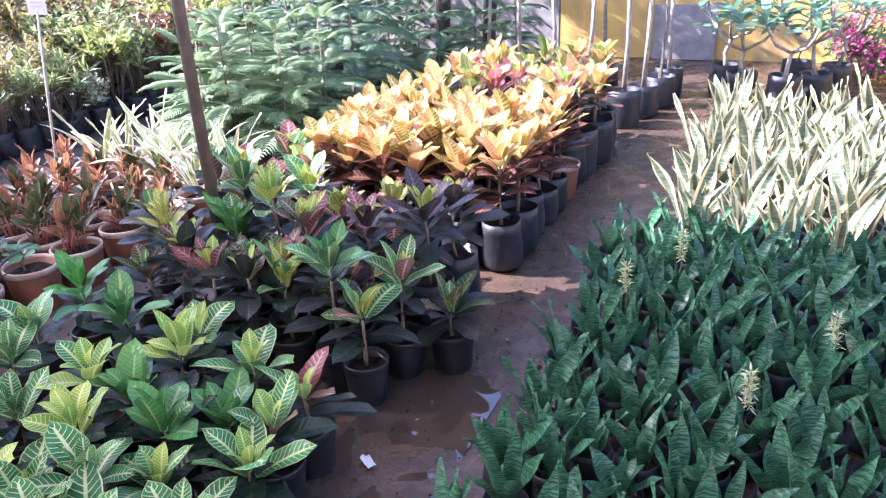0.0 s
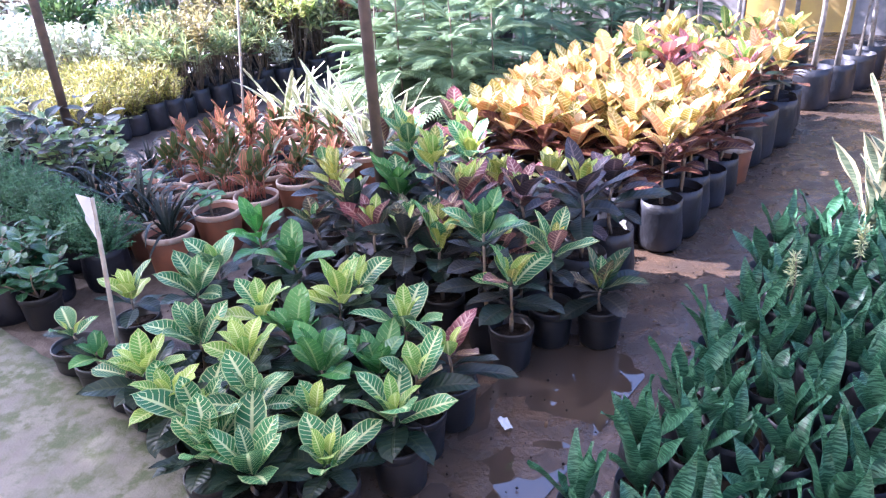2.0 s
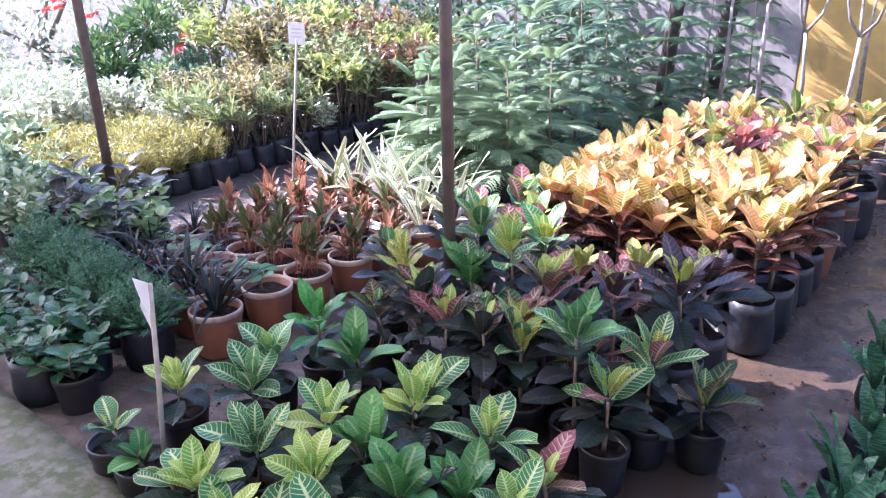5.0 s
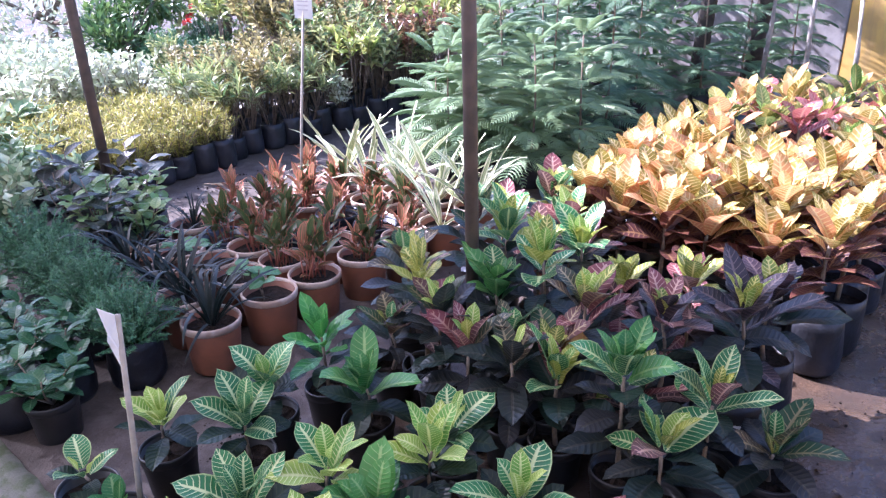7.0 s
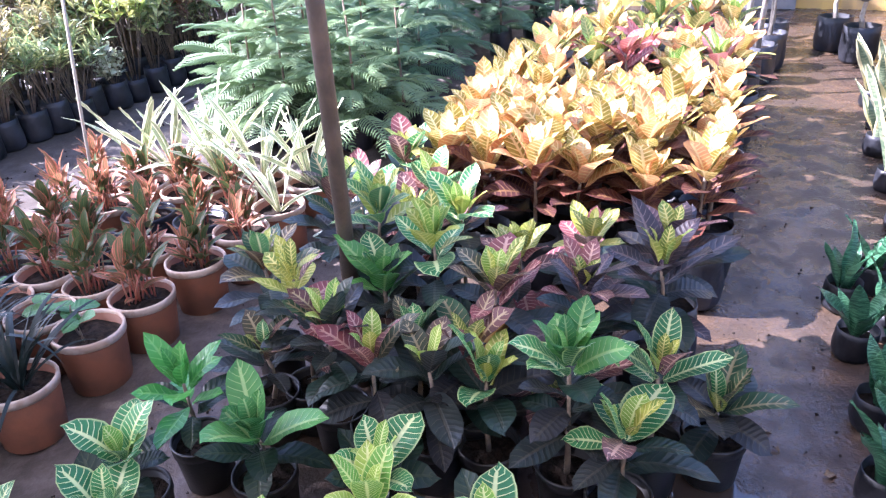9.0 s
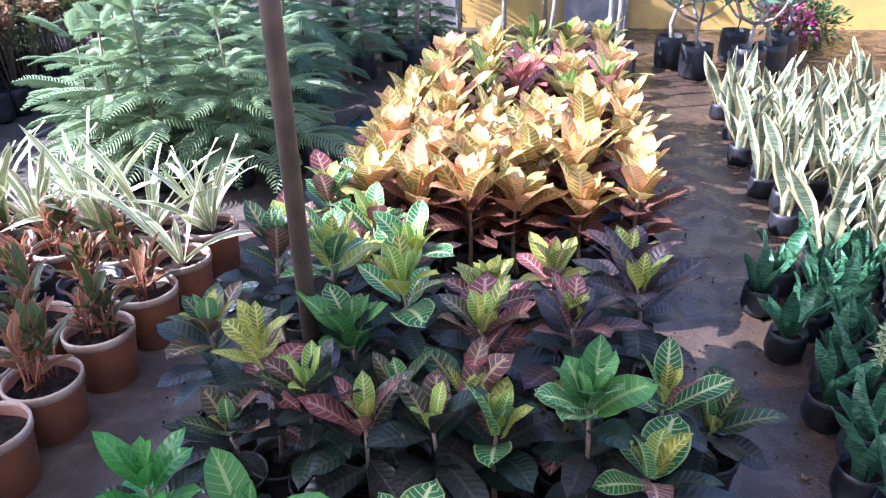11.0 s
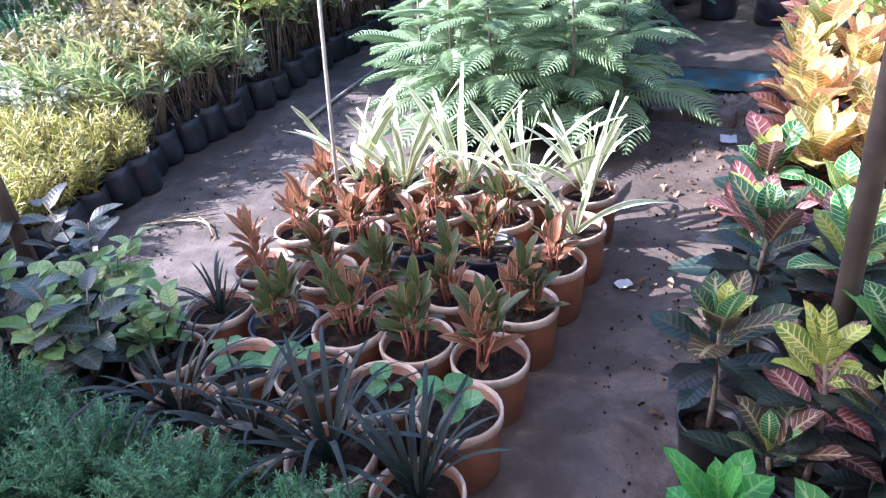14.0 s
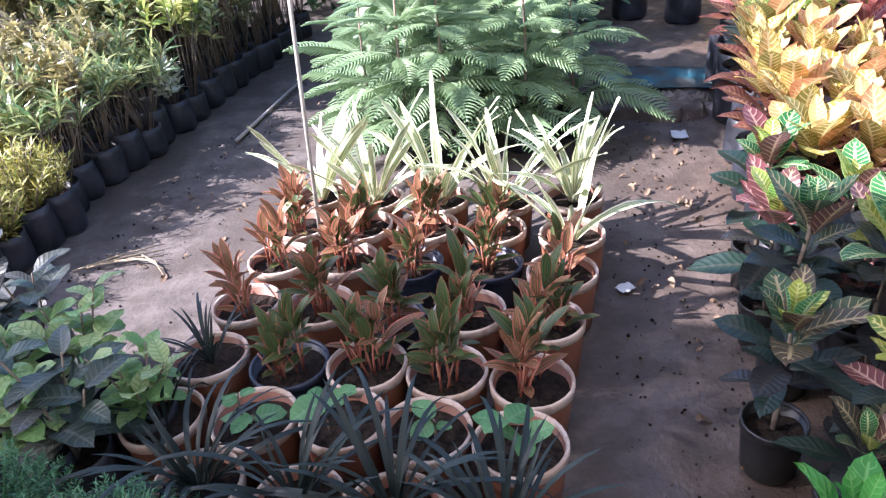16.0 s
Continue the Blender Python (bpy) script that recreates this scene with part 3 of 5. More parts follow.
def leaf_at(z, az, elev, roll=0.0, scale=1.0, out=0.0, x=0.0, y=0.0):
    a = radians(az)
    return Matrix.Translation((x - math.sin(a) * out, y + math.cos(a) * out, z)) @ Matrix.Rotation(a, 4, "Z") @ Matrix.Rotation(radians(elev), 4, "X") @ Matrix.Rotation(radians(roll), 4, "Y") @ Matrix.Diagonal((scale, scale, scale, 1))


STEMS = {}


def stem_mesh(height, radius, bend, seed):
    key = (round(height, 2), radius, seed)
    if key not in STEMS:
        r = random.Random(seed)
        dx, dy = r.uniform(-bend, bend), r.uniform(-bend, bend)
        pts = [(dx * math.sin(3.14 * t) , dy * math.sin(3.14 * t), height * t) for t in (0, 0.25, 0.5, 0.75, 1.0)]
        STEMS[key] = tubes("stem", [(pts, [radius * (1.15 - 0.5 * i / 4) for i in range(5)])], M_STEM, 7)
    return STEMS[key]


# ---- crotons ----
def croton_leaves(tag, mat, length, width, tip=0.54, droop=0.5):
    return [blade(tag, mat, length * f, width * g, droop * d, 0.26, tip, 0.005, 7, 4, 0.13, tw, k) for k, (f, g, d, tw) in enumerate(((1, 1, 1, 0.1), (0.9, 1.08, 1.5, -0.15), (1.1, 0.92, 0.6, 0.05)))]


A_SET = [croton_leaves("leaf", m, l, w) for m, l, w in ((M_A_YOUNG, 0.14, 0.07), (M_A_GROWN, 0.165, 0.086), (M_A_OLD_SHADED, 0.15, 0.072))]
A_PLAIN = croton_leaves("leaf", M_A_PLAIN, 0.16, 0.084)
B_SET = [croton_leaves("leaf", m, l, w) for m, l, w in ((M_B_YOUNG, 0.13, 0.06), (M_B_GROWN, 0.16, 0.074), (M_B_OLD_SHADED, 0.17, 0.078))]
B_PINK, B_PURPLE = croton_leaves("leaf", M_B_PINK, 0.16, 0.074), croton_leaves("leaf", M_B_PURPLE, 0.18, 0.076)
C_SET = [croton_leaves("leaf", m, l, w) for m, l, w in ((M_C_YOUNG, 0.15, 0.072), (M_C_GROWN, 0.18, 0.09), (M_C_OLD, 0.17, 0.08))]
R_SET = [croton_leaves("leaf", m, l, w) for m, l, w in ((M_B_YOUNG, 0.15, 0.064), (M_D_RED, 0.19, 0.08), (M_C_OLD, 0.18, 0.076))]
G_SET = [croton_leaves("leaf", m, l, w) for m, l, w in ((M_C_YOUNG, 0.15, 0.064), (M_D_GREEN, 0.19, 0.08), (M_B_OLD_SHADED, 0.18, 0.076))]
N_SET = [croton_leaves("leaf", m, l, w) for m, l, w in ((M_GREEN, 0.12, 0.055), (M_GREEN, 0.15, 0.066), (M_A_OLD_SHADED, 0.15, 0.06))]
ORANGE_OLD = croton_leaves("leaf", leaf_mat("browning_croton_leaf", (0.3, 0.16, 0.04), (0.38, 0.24, 0.06), (0.45, 0.32, 0.1), 0.5, 9.0, 1.4, 0.08, spec=0.25), 0.14, 0.07)


def croton(name, label, place, pot, sets, top, counts, group, size=1.0, stem_r=0.008, spread=1.0, skirt=0.2, crown=80, tight=1.0):
    """A croton: stem from the soil, old leaves low and drooping, young ones upright at the top."""
    root, base = potted(name, label, "potted plant", place, pot, group)
    trunk = max(0.05, top - base - 0.1)
    stem = child("stem", stem_mesh(round(trunk / 0.03) * 0.03, stem_r, 0.012, rng.randrange(4)), root, Matrix.Translation((0, 0, base - 0.03)))
    az = rng.uniform(0, 360)
    total = sum(counts)
    k = 0
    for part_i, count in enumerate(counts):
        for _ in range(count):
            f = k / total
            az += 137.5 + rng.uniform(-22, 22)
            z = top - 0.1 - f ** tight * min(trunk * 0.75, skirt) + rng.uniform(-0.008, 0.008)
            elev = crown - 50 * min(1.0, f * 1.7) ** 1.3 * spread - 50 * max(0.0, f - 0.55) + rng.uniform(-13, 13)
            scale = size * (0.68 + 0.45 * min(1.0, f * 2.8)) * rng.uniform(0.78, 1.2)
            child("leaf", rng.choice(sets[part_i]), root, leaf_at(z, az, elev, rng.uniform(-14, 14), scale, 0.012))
            k += 1
    return root


NEAR_LABEL = "young green croton with yellow veins in a black pot"
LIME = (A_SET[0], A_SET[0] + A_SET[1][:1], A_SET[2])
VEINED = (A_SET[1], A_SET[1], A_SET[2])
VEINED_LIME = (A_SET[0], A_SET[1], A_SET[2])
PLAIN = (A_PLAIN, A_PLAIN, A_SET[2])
near = [(-1.84, 1.85, 0.3, VEINED_LIME), (-1.69, 1.78, 0.27, PLAIN), (-1.51, 1.69, 0.27, VEINED), (-1.38, 1.61, 0.35, LIME), (-1.22, 1.50, 0.36, LIME), (-1.09, 1.44, 0.33, VEINED_LIME), (-1.72, 2.06, 0.39, LIME),
        (-1.46, 2.09, 0.40, VEINED), (-1.49, 2.30, 0.40, VEINED_LIME), (-1.17, 2.33, 0.42, PLAIN), (-1.12, 1.92, 0.42, LIME), (-1.30, 1.80, 0.38, VEINED), (-1.06, 1.68, 0.40, LIME),
        (-0.96, 1.84, 0.4, PLAIN), (-0.87, 2.04, 0.43, LIME), (-0.86, 2.20, 0.40, VEINED_LIME), (-0.81, 1.68, 0.40, PLAIN), (-0.62, 1.97, 0.40, VEINED_LIME), (-0.64, 1.73, 0.36, PLAIN),
        (-0.94, 1.49, 0.4, VEINED), (-0.77, 1.50, 0.34, VEINED_LIME), (-1.00, 1.31, 0.36, VEINED), (-0.86, 1.28, 0.34, VEINED), (-0.68, 1.34, 0.32, VEINED_LIME), (-0.53, 1.52, 0.36, VEINED_LIME)]
for x, y, h, kind in near:
    croton("potted_croton", NEAR_LABEL, (x, y, 0), rng.choice(POT_SMALL), kind, h + rng.uniform(-0.02, 0.02), rng.choice(((3, 6, 6), (4, 5, 6), (3, 6, 5))) if h > 0.31 else (2, 3, 2), "green crotons in black pots", rng.uniform(0.84, 0.98) if h > 0.31 else 0.66, 0.006, rng.uniform(0.85, 1.1), 0.17, 80)
for x, y, h in ((-0.44, 1.82, 0.38), (-0.51, 1.66, 0.4)):
    croton("potted_croton", "thin-stemmed croton with mottled green leaves in a black pot", (x, y, 0), POT_SMALL[1], (A_SET[0], A_SET[1] + B_SET[1] + B_PINK[:1], B_SET[2]), h, (3, 4, 5), "mixed crotons in black pots", 0.9, 0.007, 1.1)
croton("potted_croton", "glossy bright green croton in a black pot", (-1.37, 2.48, 0), POT_SMALL[0], N_SET, 0.48, (5, 8, 5), "mixed crotons in black pots", 0.9, 0.007)

MID_LABEL = "dark purple-green croton on a thin stem in a black pot"
kinds = {"dark": ((B_SET[0][:1] + A_SET[1], B_SET[1], B_SET[2]), MID_LABEL),
         "yellow": ((B_SET[0], B_SET[0] + B_PINK[:1], B_PINK + B_SET[2]), "yellow-topped croton with pink-veined lower leaves in a black pot"),
         "veined": ((A_SET[0] + B_SET[0], A_SET[1] + B_SET[0][:1] + B_PINK[:1], B_SET[2]), "green croton with bold yellow veins in a black pot"),
         "green": ((A_PLAIN, A_PLAIN + A_SET[1][:1], B_SET[2]), "dark croton with glossy green top leaves in a black pot"),
         "pink": ((A_SET[0] + B_SET[0], B_PINK + B_SET[1][:1], B_SET[2]), "croton with pink-veined leaves in a black pot"),
         "purple": ((B_SET[0] + A_SET[0][:1], B_PURPLE + B_PINK[:1], B_PURPLE[:1] + B_SET[2]), "large dark purple croton in a black bag"),
         "browning": ((B_SET[0], ORANGE_OLD[:1] + B_SET[1], B_SET[2] + ORANGE_OLD[:1]), "dark croton with a browning leaf in a black pot"),
         "limetop": ((A_SET[0], B_SET[2] + B_SET[1][:1], B_SET[2]), "dark croton with a lime young top in a black pot")}
mid = [(-1.08, 2.69, 0.63, "yellow"), (-0.99, 2.57, 0.55, "limetop"), (-0.87, 2.49, 0.49, "pink"), (-0.73, 2.41, 0.5, "limetop"), (-0.58, 2.38, 0.48, "veined"), (-0.39, 2.27, 0.6, "green"),
       (-0.16, 2.34, 0.52, "veined"), (-0.29, 2.17, 0.44, "veined"), (-0.69, 2.8, 0.68, "veined"), (-0.53, 2.63, 0.61, "pink"), (-0.61, 2.5, 0.5, "browning"), (-0.29, 2.56, 0.62, "purple"),
       (-0.06, 2.64, 0.62, "purple"), (-0.85, 2.8, 0.54, "green"), (-1.01, 3.16, 0.68, "dark"), (-0.86, 3.02, 0.69, "veined"), (-1.22, 2.91, 0.57, "dark"), (-0.43, 2.86, 0.58, "yellow"),
       (-0.2, 2.9, 0.6, "yellow"), (0.06, 2.88, 0.56, "purple"), (-0.75, 3.2, 0.58, "yellow"), (-0.58, 3.12, 0.6, "veined"), (-0.94, 3.36, 0.58, "pink"), (-0.66, 3.4, 0.58, "veined"),
       (0.02, 2.36, 0.34, "dark"), (-1.2, 2.66, 0.42, "dark"), (-0.78, 3.66, 0.62, "veined"), (-0.36, 2.42, 0.44, "yellow"), (-0.76, 2.6, 0.46, "dark")]
for x, y, h, kind in mid:
    sets, label = kinds[kind]
    croton("potted_croton", label, (x, y, 0), POT_BAG[1] if kind == "purple" else rng.choice(POT_SMALL), sets, h + rng.uniform(-0.015, 0.015), rng.choice(((6, 8, 10), (5, 9, 11), (6, 8, 9))) if h > 0.52 else (3, 6, 7), "mixed crotons in black pots", rng.uniform(0.84, 1.0) * (0.9 if x < -0.95 else 1.0), 0.0075, rng.uniform(0.85, 1.15), 0.4, 82, 1.9)

for i in range(6):
    for j in range(6):
        p = bed(-2.14 + 0.2 * i + rng.uniform(-0.03, 0.03), 3.02 + 0.21 * j + rng.uniform(-0.03, 0.03))
        terra = i == 5 and j == 5
        croton("potted_croton", "tall yellow and orange croton in a terracotta pot" if terra else "tall yellow and orange croton in a black bag", p, POT_TERRA[0] if terra else rng.choice(POT_BAG), C_SET, 0.65 + rng.uniform(-0.06, 0.06), (4, 9, 11), "yellow crotons in bags", rng.uniform(0.95, 1.1) * (0.84 if i == 5 else 1.0), 0.009, 0.78, 0.42, 82, 1.4)
PINKISH = (A_SET[0], R_SET[1] + G_SET[1], R_SET[2])
MIXED = (A_SET[0], C_SET[1] + G_SET[1], G_SET[2])
for i in range(5):
    for j in range(5):
        p = bed(-2.1 + 0.235 * i + rng.uniform(-0.04, 0.04), 4.36 + 0.23 * j + rng.uniform(-0.04, 0.04))
        kind = R_SET if (i, j) in ((2, 1), (0, 3), (3, 2), (2, 0)) else rng.choice((G_SET, MIXED, MIXED, C_SET, PINKISH))
        lab = {id(R_SET): "crimson and yellow croton in a black bag", id(G_SET): "green croton with yellow young leaves in a black bag"}.get(id(kind), "yellow and red croton in a black bag")
        croton("potted_croton", lab, p, rng.choice(POT_BIGBAG), kind, 0.7 + rng.uniform(-0.07, 0.07), (4, 8, 8), "tall crotons in bags", rng.uniform(0.9, 1.05), 0.011, 0.9, 0.34, 80, 1.4)

# ---- sword plants ----
SANS = [blade("leaf", M_SANS, l, w, d, 0.4, 0.6, 0.007, 8, 4, 0.45, t, k, True) for k, (l, w, d, t) in enumerate(((0.21, 0.053, 0.3, 0.9), (0.26, 0.05, 0.15, -1.1), (0.15, 0.056, 0.6, 0.6), (0.23, 0.053, 0.45, -0.7), (0.19, 0.05, -0.2, 1.4)))]
SANS_VAR = [blade("leaf", M_SANS_VAR, l, w, d, 0.4, 0.6, 0.008, 8, 4, 0.45, t, k, True) for k, (l, w, d, t) in enumerate(((0.33, 0.07, 0.2, 0.9), (0.42, 0.068, 0.1, -1.0), (0.27, 0.074, 0.45, 0.6), (0.38, 0.07, 0.3, -1.3)))]


def sword_plant(place, leaves, count, label, group, size=1.0, pot=None):
    root, base = potted("sword_plant", label, "potted plant", place, pot or POT_TINY[0], group)
    az = rng.uniform(0, 360)
    for k in range(count):
        az += 137.5 + rng.uniform(-30, 30)
        child("leaf", rng.choice(leaves), root, leaf_at(base - 0.03, az, rng.uniform(70, 90) - 2.6 * k, rng.uniform(-25, 25), size * rng.uniform(0.75, 1.15), rng.uniform(0.005, 0.03)))
    return root, base


FLORETS = None


def flower_spike(root, base, height):
    global FLORETS
    if FLORETS is None:
        r = random.Random(3)
        spots = [((r.uniform(-0.008, 0.008), r.uniform(-0.008, 0.008), 0.11 + 0.13 * k / 150), (math.cos(k * 2.4), math.sin(k * 2.4), 0.3)) for k in range(150)]
        FLORETS = leaf_cloud("flower_head", M_FLOWER, spots, 0.03, 4, 0.18)
    stalk = child("flower_stalk", stem_mesh(0.24, 0.004, 0.01, 2), root, Matrix.Translation((0.02, 0, base + height)) , "pale green flower stalk")
    child("flower_head", FLORETS, stalk, None, "pale greenish white flower head")["kind"] = "stuff"


# green ones fill the near bed, yellow-edged ones the sunny end
j = 0
v = 0.95
while v < 5.9:
    green = v < 3.35
    step = 0.16 if green else 0.235
    u = (-0.6 if green else -0.34) + (0.08 if j % 2 else 0.0)
    while u < 0.3 * v + 0.05 + (0.1 if green else 0.1) and u < (1.2 if green else 0.8):
        p = bed(u + rng.uniform(-0.03, 0.03), v + rng.uniform(-0.03, 0.03))
        if green:
            root, base = sword_plant(p, SANS, rng.choice((6, 7, 8)), "dark green banded sword plant in a small black bag", "green sword plants")
            if rng.random() < 0.055:
                flower_spike(root, base, rng.uniform(-0.02, 0.05))
        else:
            sword_plant(p, SANS_VAR, rng.choice((6, 7)), "tall yellow-edged sword plant in a small black bag", "yellow-edged sword plants", rng.uniform(0.85, 1.15))
        u += step
    v += step * 0.98
    j += 1

# ---- terracotta pots: aglaonemas, dark grasses, seedlings, striped plants ----
AGLO_GREEN, AGLO_CORAL = [[blade("leaf", m, l, w * 0.92, 0.5, 0.35, 0.45, 0.002, 6, 4, 0.1, t, k) for k, (l, w, t) in enumerate(((0.13, 0.045, 0.2), (0.15, 0.048, -0.2), (0.11, 0.042, 0.1)))] for m in (M_AGLO_GREEN, M_AGLO_CORAL)]
AGLO_STALKS = [tubes("stalk", [([(0.012 * math.cos(a), 0.012 * math.sin(a), 0), (0.02 * math.cos(a), 0.02 * math.sin(a), 0.06), (0.035 * math.cos(a), 0.035 * math.sin(a), 0.13)], [0.0038, 0.0034, 0.0024]) for a in [0.4 * s + k * 2.1 for k in range(4)]], M_AGLO_STEM, 6) for s in range(3)]
STRAP = [blade("leaf", M_DARKGRASS, l, 0.0135, d, 0.3, 0.45, 0.0, 8, 2, 0.5, t, k) for k, (l, d, t) in enumerate(((0.3, 1.2, 0.3), (0.36, 1.9, -0.3), (0.24, 0.6, 0.5)))]
AGAVE = [blade("leaf", M_AGAVE, l, w * 0.85, d, 0.35, 0.5, 0.006, 8, 4, 0.5, t, k) for k, (l, w, d, t) in enumerate(((0.52, 0.046, 0.35, 0.9), (0.44, 0.05, 0.2, -1.2), (0.52, 0.045, 0.8, 0.8), (0.46, 0.046, 1.5, -0.7)))]
SEED_LEAF = [blade("leaf", M_SEEDLING, l, l * 0.8, 0.4, 0.15, 0.42, 0.003, 6, 4, 0.3, 0, k) for k, l in enumerate((0.09, 0.11, 0.075))]


def aglaonema(p, pot, coral):
    root, base = potted("potted_aglaonema", "red-stalked aglaonema in a chalky-rimmed terracotta pot" if pot in POT_TERRA else "red-stalked aglaonema in a dark blue pot", "potted plant", p, pot, "terracotta pots")
    for c in range(rng.choice((3, 4, 4))):
        a, d = rng.uniform(0, 6.28), rng.uniform(0.015, 0.05)
        cx, cy = d * math.cos(a), d * math.sin(a)
        child("stalk", rng.choice(AGLO_STALKS), root, Matrix.Translation((cx, cy, base - 0.035)) @ pose(0, 0, 0, rng.uniform(-8, 8), rng.uniform(-8, 8), rng.uniform(0, 360)), "coral red stalks")
        az = rng.uniform(0, 360)
        leaves = AGLO_CORAL if rng.random() < coral else AGLO_GREEN
        h = rng.uniform(0.03, 0.13)
        for k in range(8):
            az += 137.5
            child("leaf", rng.choice(leaves), root, leaf_at(base + h + 0.03 - 0.013 * k, az, 86 - 7.5 * k + rng.uniform(-10, 10), rng.uniform(-20, 20), rng.uniform(0.7, 1.02), 0.01, cx, cy))


def strap_plant(p, pot, count=23, size=1.05, label="black-purple strap-leaved grass in a terracotta pot"):
    root, base = potted("potted_dark_grass", label, "potted plant", p, pot, "terracotta pots")
    for k in range(count):
        child("leaf", rng.choice(STRAP), root, leaf_at(base - 0.03, rng.uniform(0, 360), rng.uniform(42, 88), rng.uniform(-30, 30), size * rng.uniform(0.75, 1.15), rng.uniform(0, 0.03)))


def seedling(p, pot):
    root, base = potted("potted_seedling", "heart-leaved green seedlings in a terracotta pot", "potted plant", p, pot, "terracotta pots")
    for c in range(rng.choice((1, 2, 2))):
        a, d = c * 2.1 + rng.uniform(-0.5, 0.5), rng.uniform(0.02, 0.06)
        cx, cy, h = d * math.cos(a), d * math.sin(a), rng.choice((0.06, 0.09, 0.12))
        child("stem", stem_mesh(h, 0.0035, 0.01, c), root, Matrix.Translation((cx, cy, base - 0.03)))
        for k in range(3):
            child("leaf", rng.choice(SEED_LEAF), root, leaf_at(base - 0.03 + h - 0.012 * k, k * 130 + rng.uniform(-30, 30), rng.uniform(-5, 40), rng.uniform(-20, 20), rng.uniform(0.5, 0.95), 0.004, cx, cy))


def striped_plant(p, pot, count):
    root, base = potted("potted_striped_agave", "white-striped sword-leaved plant in a terracotta pot", "potted plant", p, pot, "terracotta pots")
    az = rng.uniform(0, 360)
    for k in range(count):
        az += 137.5 + rng.uniform(-20, 20)
        child("leaf", rng.choice(AGAVE), root, leaf_at(base - 0.03, az, rng.uniform(38, 84), rng.uniform(-20, 20), rng.uniform(0.7, 1.05), 0.012))


POTS = (
    ("grass", ((-2.97, 1.61), (-3.23, 1.66), (-3.47, 1.66), (-3.74, 1.68))),
    ("seedling", ((-2.975, 1.895), (-3.22, 1.92), (-3.445, 1.925), (-3.69, 1.91), (-3.965, 1.89))),
    ("mixed", ((-2.975, 2.14), (-3.21, 2.16), (-3.45, 2.148), (-3.69, 2.145), (-3.953, 2.137))),
    ("aglaonema", ((-2.955, 2.415), (-3.2, 2.45), (-3.45, 2.39), (-3.71, 2.445), (-3.965, 2.43))),
    ("aglaonema", ((-2.93, 2.68), (-3.183, 2.725), (-3.464, 2.709), (-3.71, 2.715), (-3.96, 2.7))),
    ("behind", ((-2.91, 2.935), (-3.2, 2.97), (-3.46, 2.96), (-3.72, 2.965), (-3.98, 2.96))),
    ("striped", ((-2.924, 3.235), (-3.2, 3.205), (-3.462, 3.215), (-3.75, 3.22), (-4.005, 3.245))))
BLUE_AT = ((2, 3), (3, 2), (4, 1), (4, 2))
for j, (kind, row) in enumerate(POTS):
    for i, (u, v) in enumerate(row):
        p, pot = bed(u, v), POT_BLUE[0] if (j, i) in BLUE_AT else rng.choice(POT_TERRA)
        if kind == "grass":
            strap_plant(p, pot, 34, 1.1)
        elif kind == "seedling":
            strap_plant(p, pot, 8, 0.85) if i == 4 else seedling(p, pot)
        elif kind == "mixed" and i == 4:
            strap_plant(p, pot, 22, 0.75)
        elif kind == "striped":
            striped_plant(p, pot, 15)
        elif kind == "behind" and i == 0:
            striped_plant(p, pot, 7)
        else:
            # coral share grows towards the sunny rows, painting in their back-lit glow
            aglaonema(p, pot, 0.12 + 0.09 * j)

# ---- feathery saplings ----
def frond_mesh(length, seed):
    """A feathery branch along +y: a bent rib with paired side shoots that curve forward and down, each a keeled ribbon."""
    r = random.Random(seed)
    verts, faces = [], []
    pairs = int(length / 0.022)

    def rib(t):
        return Vector((0.03 * length * math.sin(5 * t + seed), length * t, 0.1 * length * math.sin(2.4 * t) - 0.26 * length * t * t))
    for k in range(pairs + 1):
        p = rib(k / pairs)
        w = 0.005 * (1 - 0.7 * k / pairs)
        verts += [tuple(p + Vector((-w, 0, 0.003))), tuple(p + Vector((w, 0, 0.003)))]
    for k in range(pairs):
        faces.append((2 * k, 2 * k + 1, 2 * k + 3, 2 * k + 2))
        t = (k + 0.6) / pairs
        if t < 0.12:
            continue
        for s in (-1, 1):
            l = (0.045 + 0.085 * math.sin(math.pi * (0.1 + 0.78 * t)) ** 0.8) * min(1.0, 3.2 * (1.06 - t)) * r.uniform(0.85, 1.12)
            o = rib(t)
            b = len(verts)
            for q in range(4):
                f = q / 3
                c = o + Vector((s * l * (0.86 * f - 0.12 * f * f), l * (0.4 * f + 0.22 * f * f), l * (0.16 * f - 0.42 * f * f) + r.uniform(-0.002, 0.002)))
                w = 0.0098 * (0.75, 1.0, 0.85, 0.12)[q]
                verts += [tuple(c + Vector((0, w, -0.003))), tuple(c + Vector((0, 0, 0.003))), tuple(c + Vector((0, -w, -0.003)))]
            e = 0 if s < 0 else 1
            faces.append((2 * k + e, 2 * k + 2 + e, b, b + 2))
            for q in range(3):
                a = b + 3 * q
                faces += [(a, a + 1, a + 4, a + 3), (a + 1, a + 2, a + 5, a + 4)]
    me = bpy.data.meshes.new("frond")
    me.from_pydata(verts, [], faces)
    me.materials.append(M_FROND)
    return me


FRONDS = [frond_mesh(l, k) for k, l in enumerate((0.38, 0.46, 0.54))]


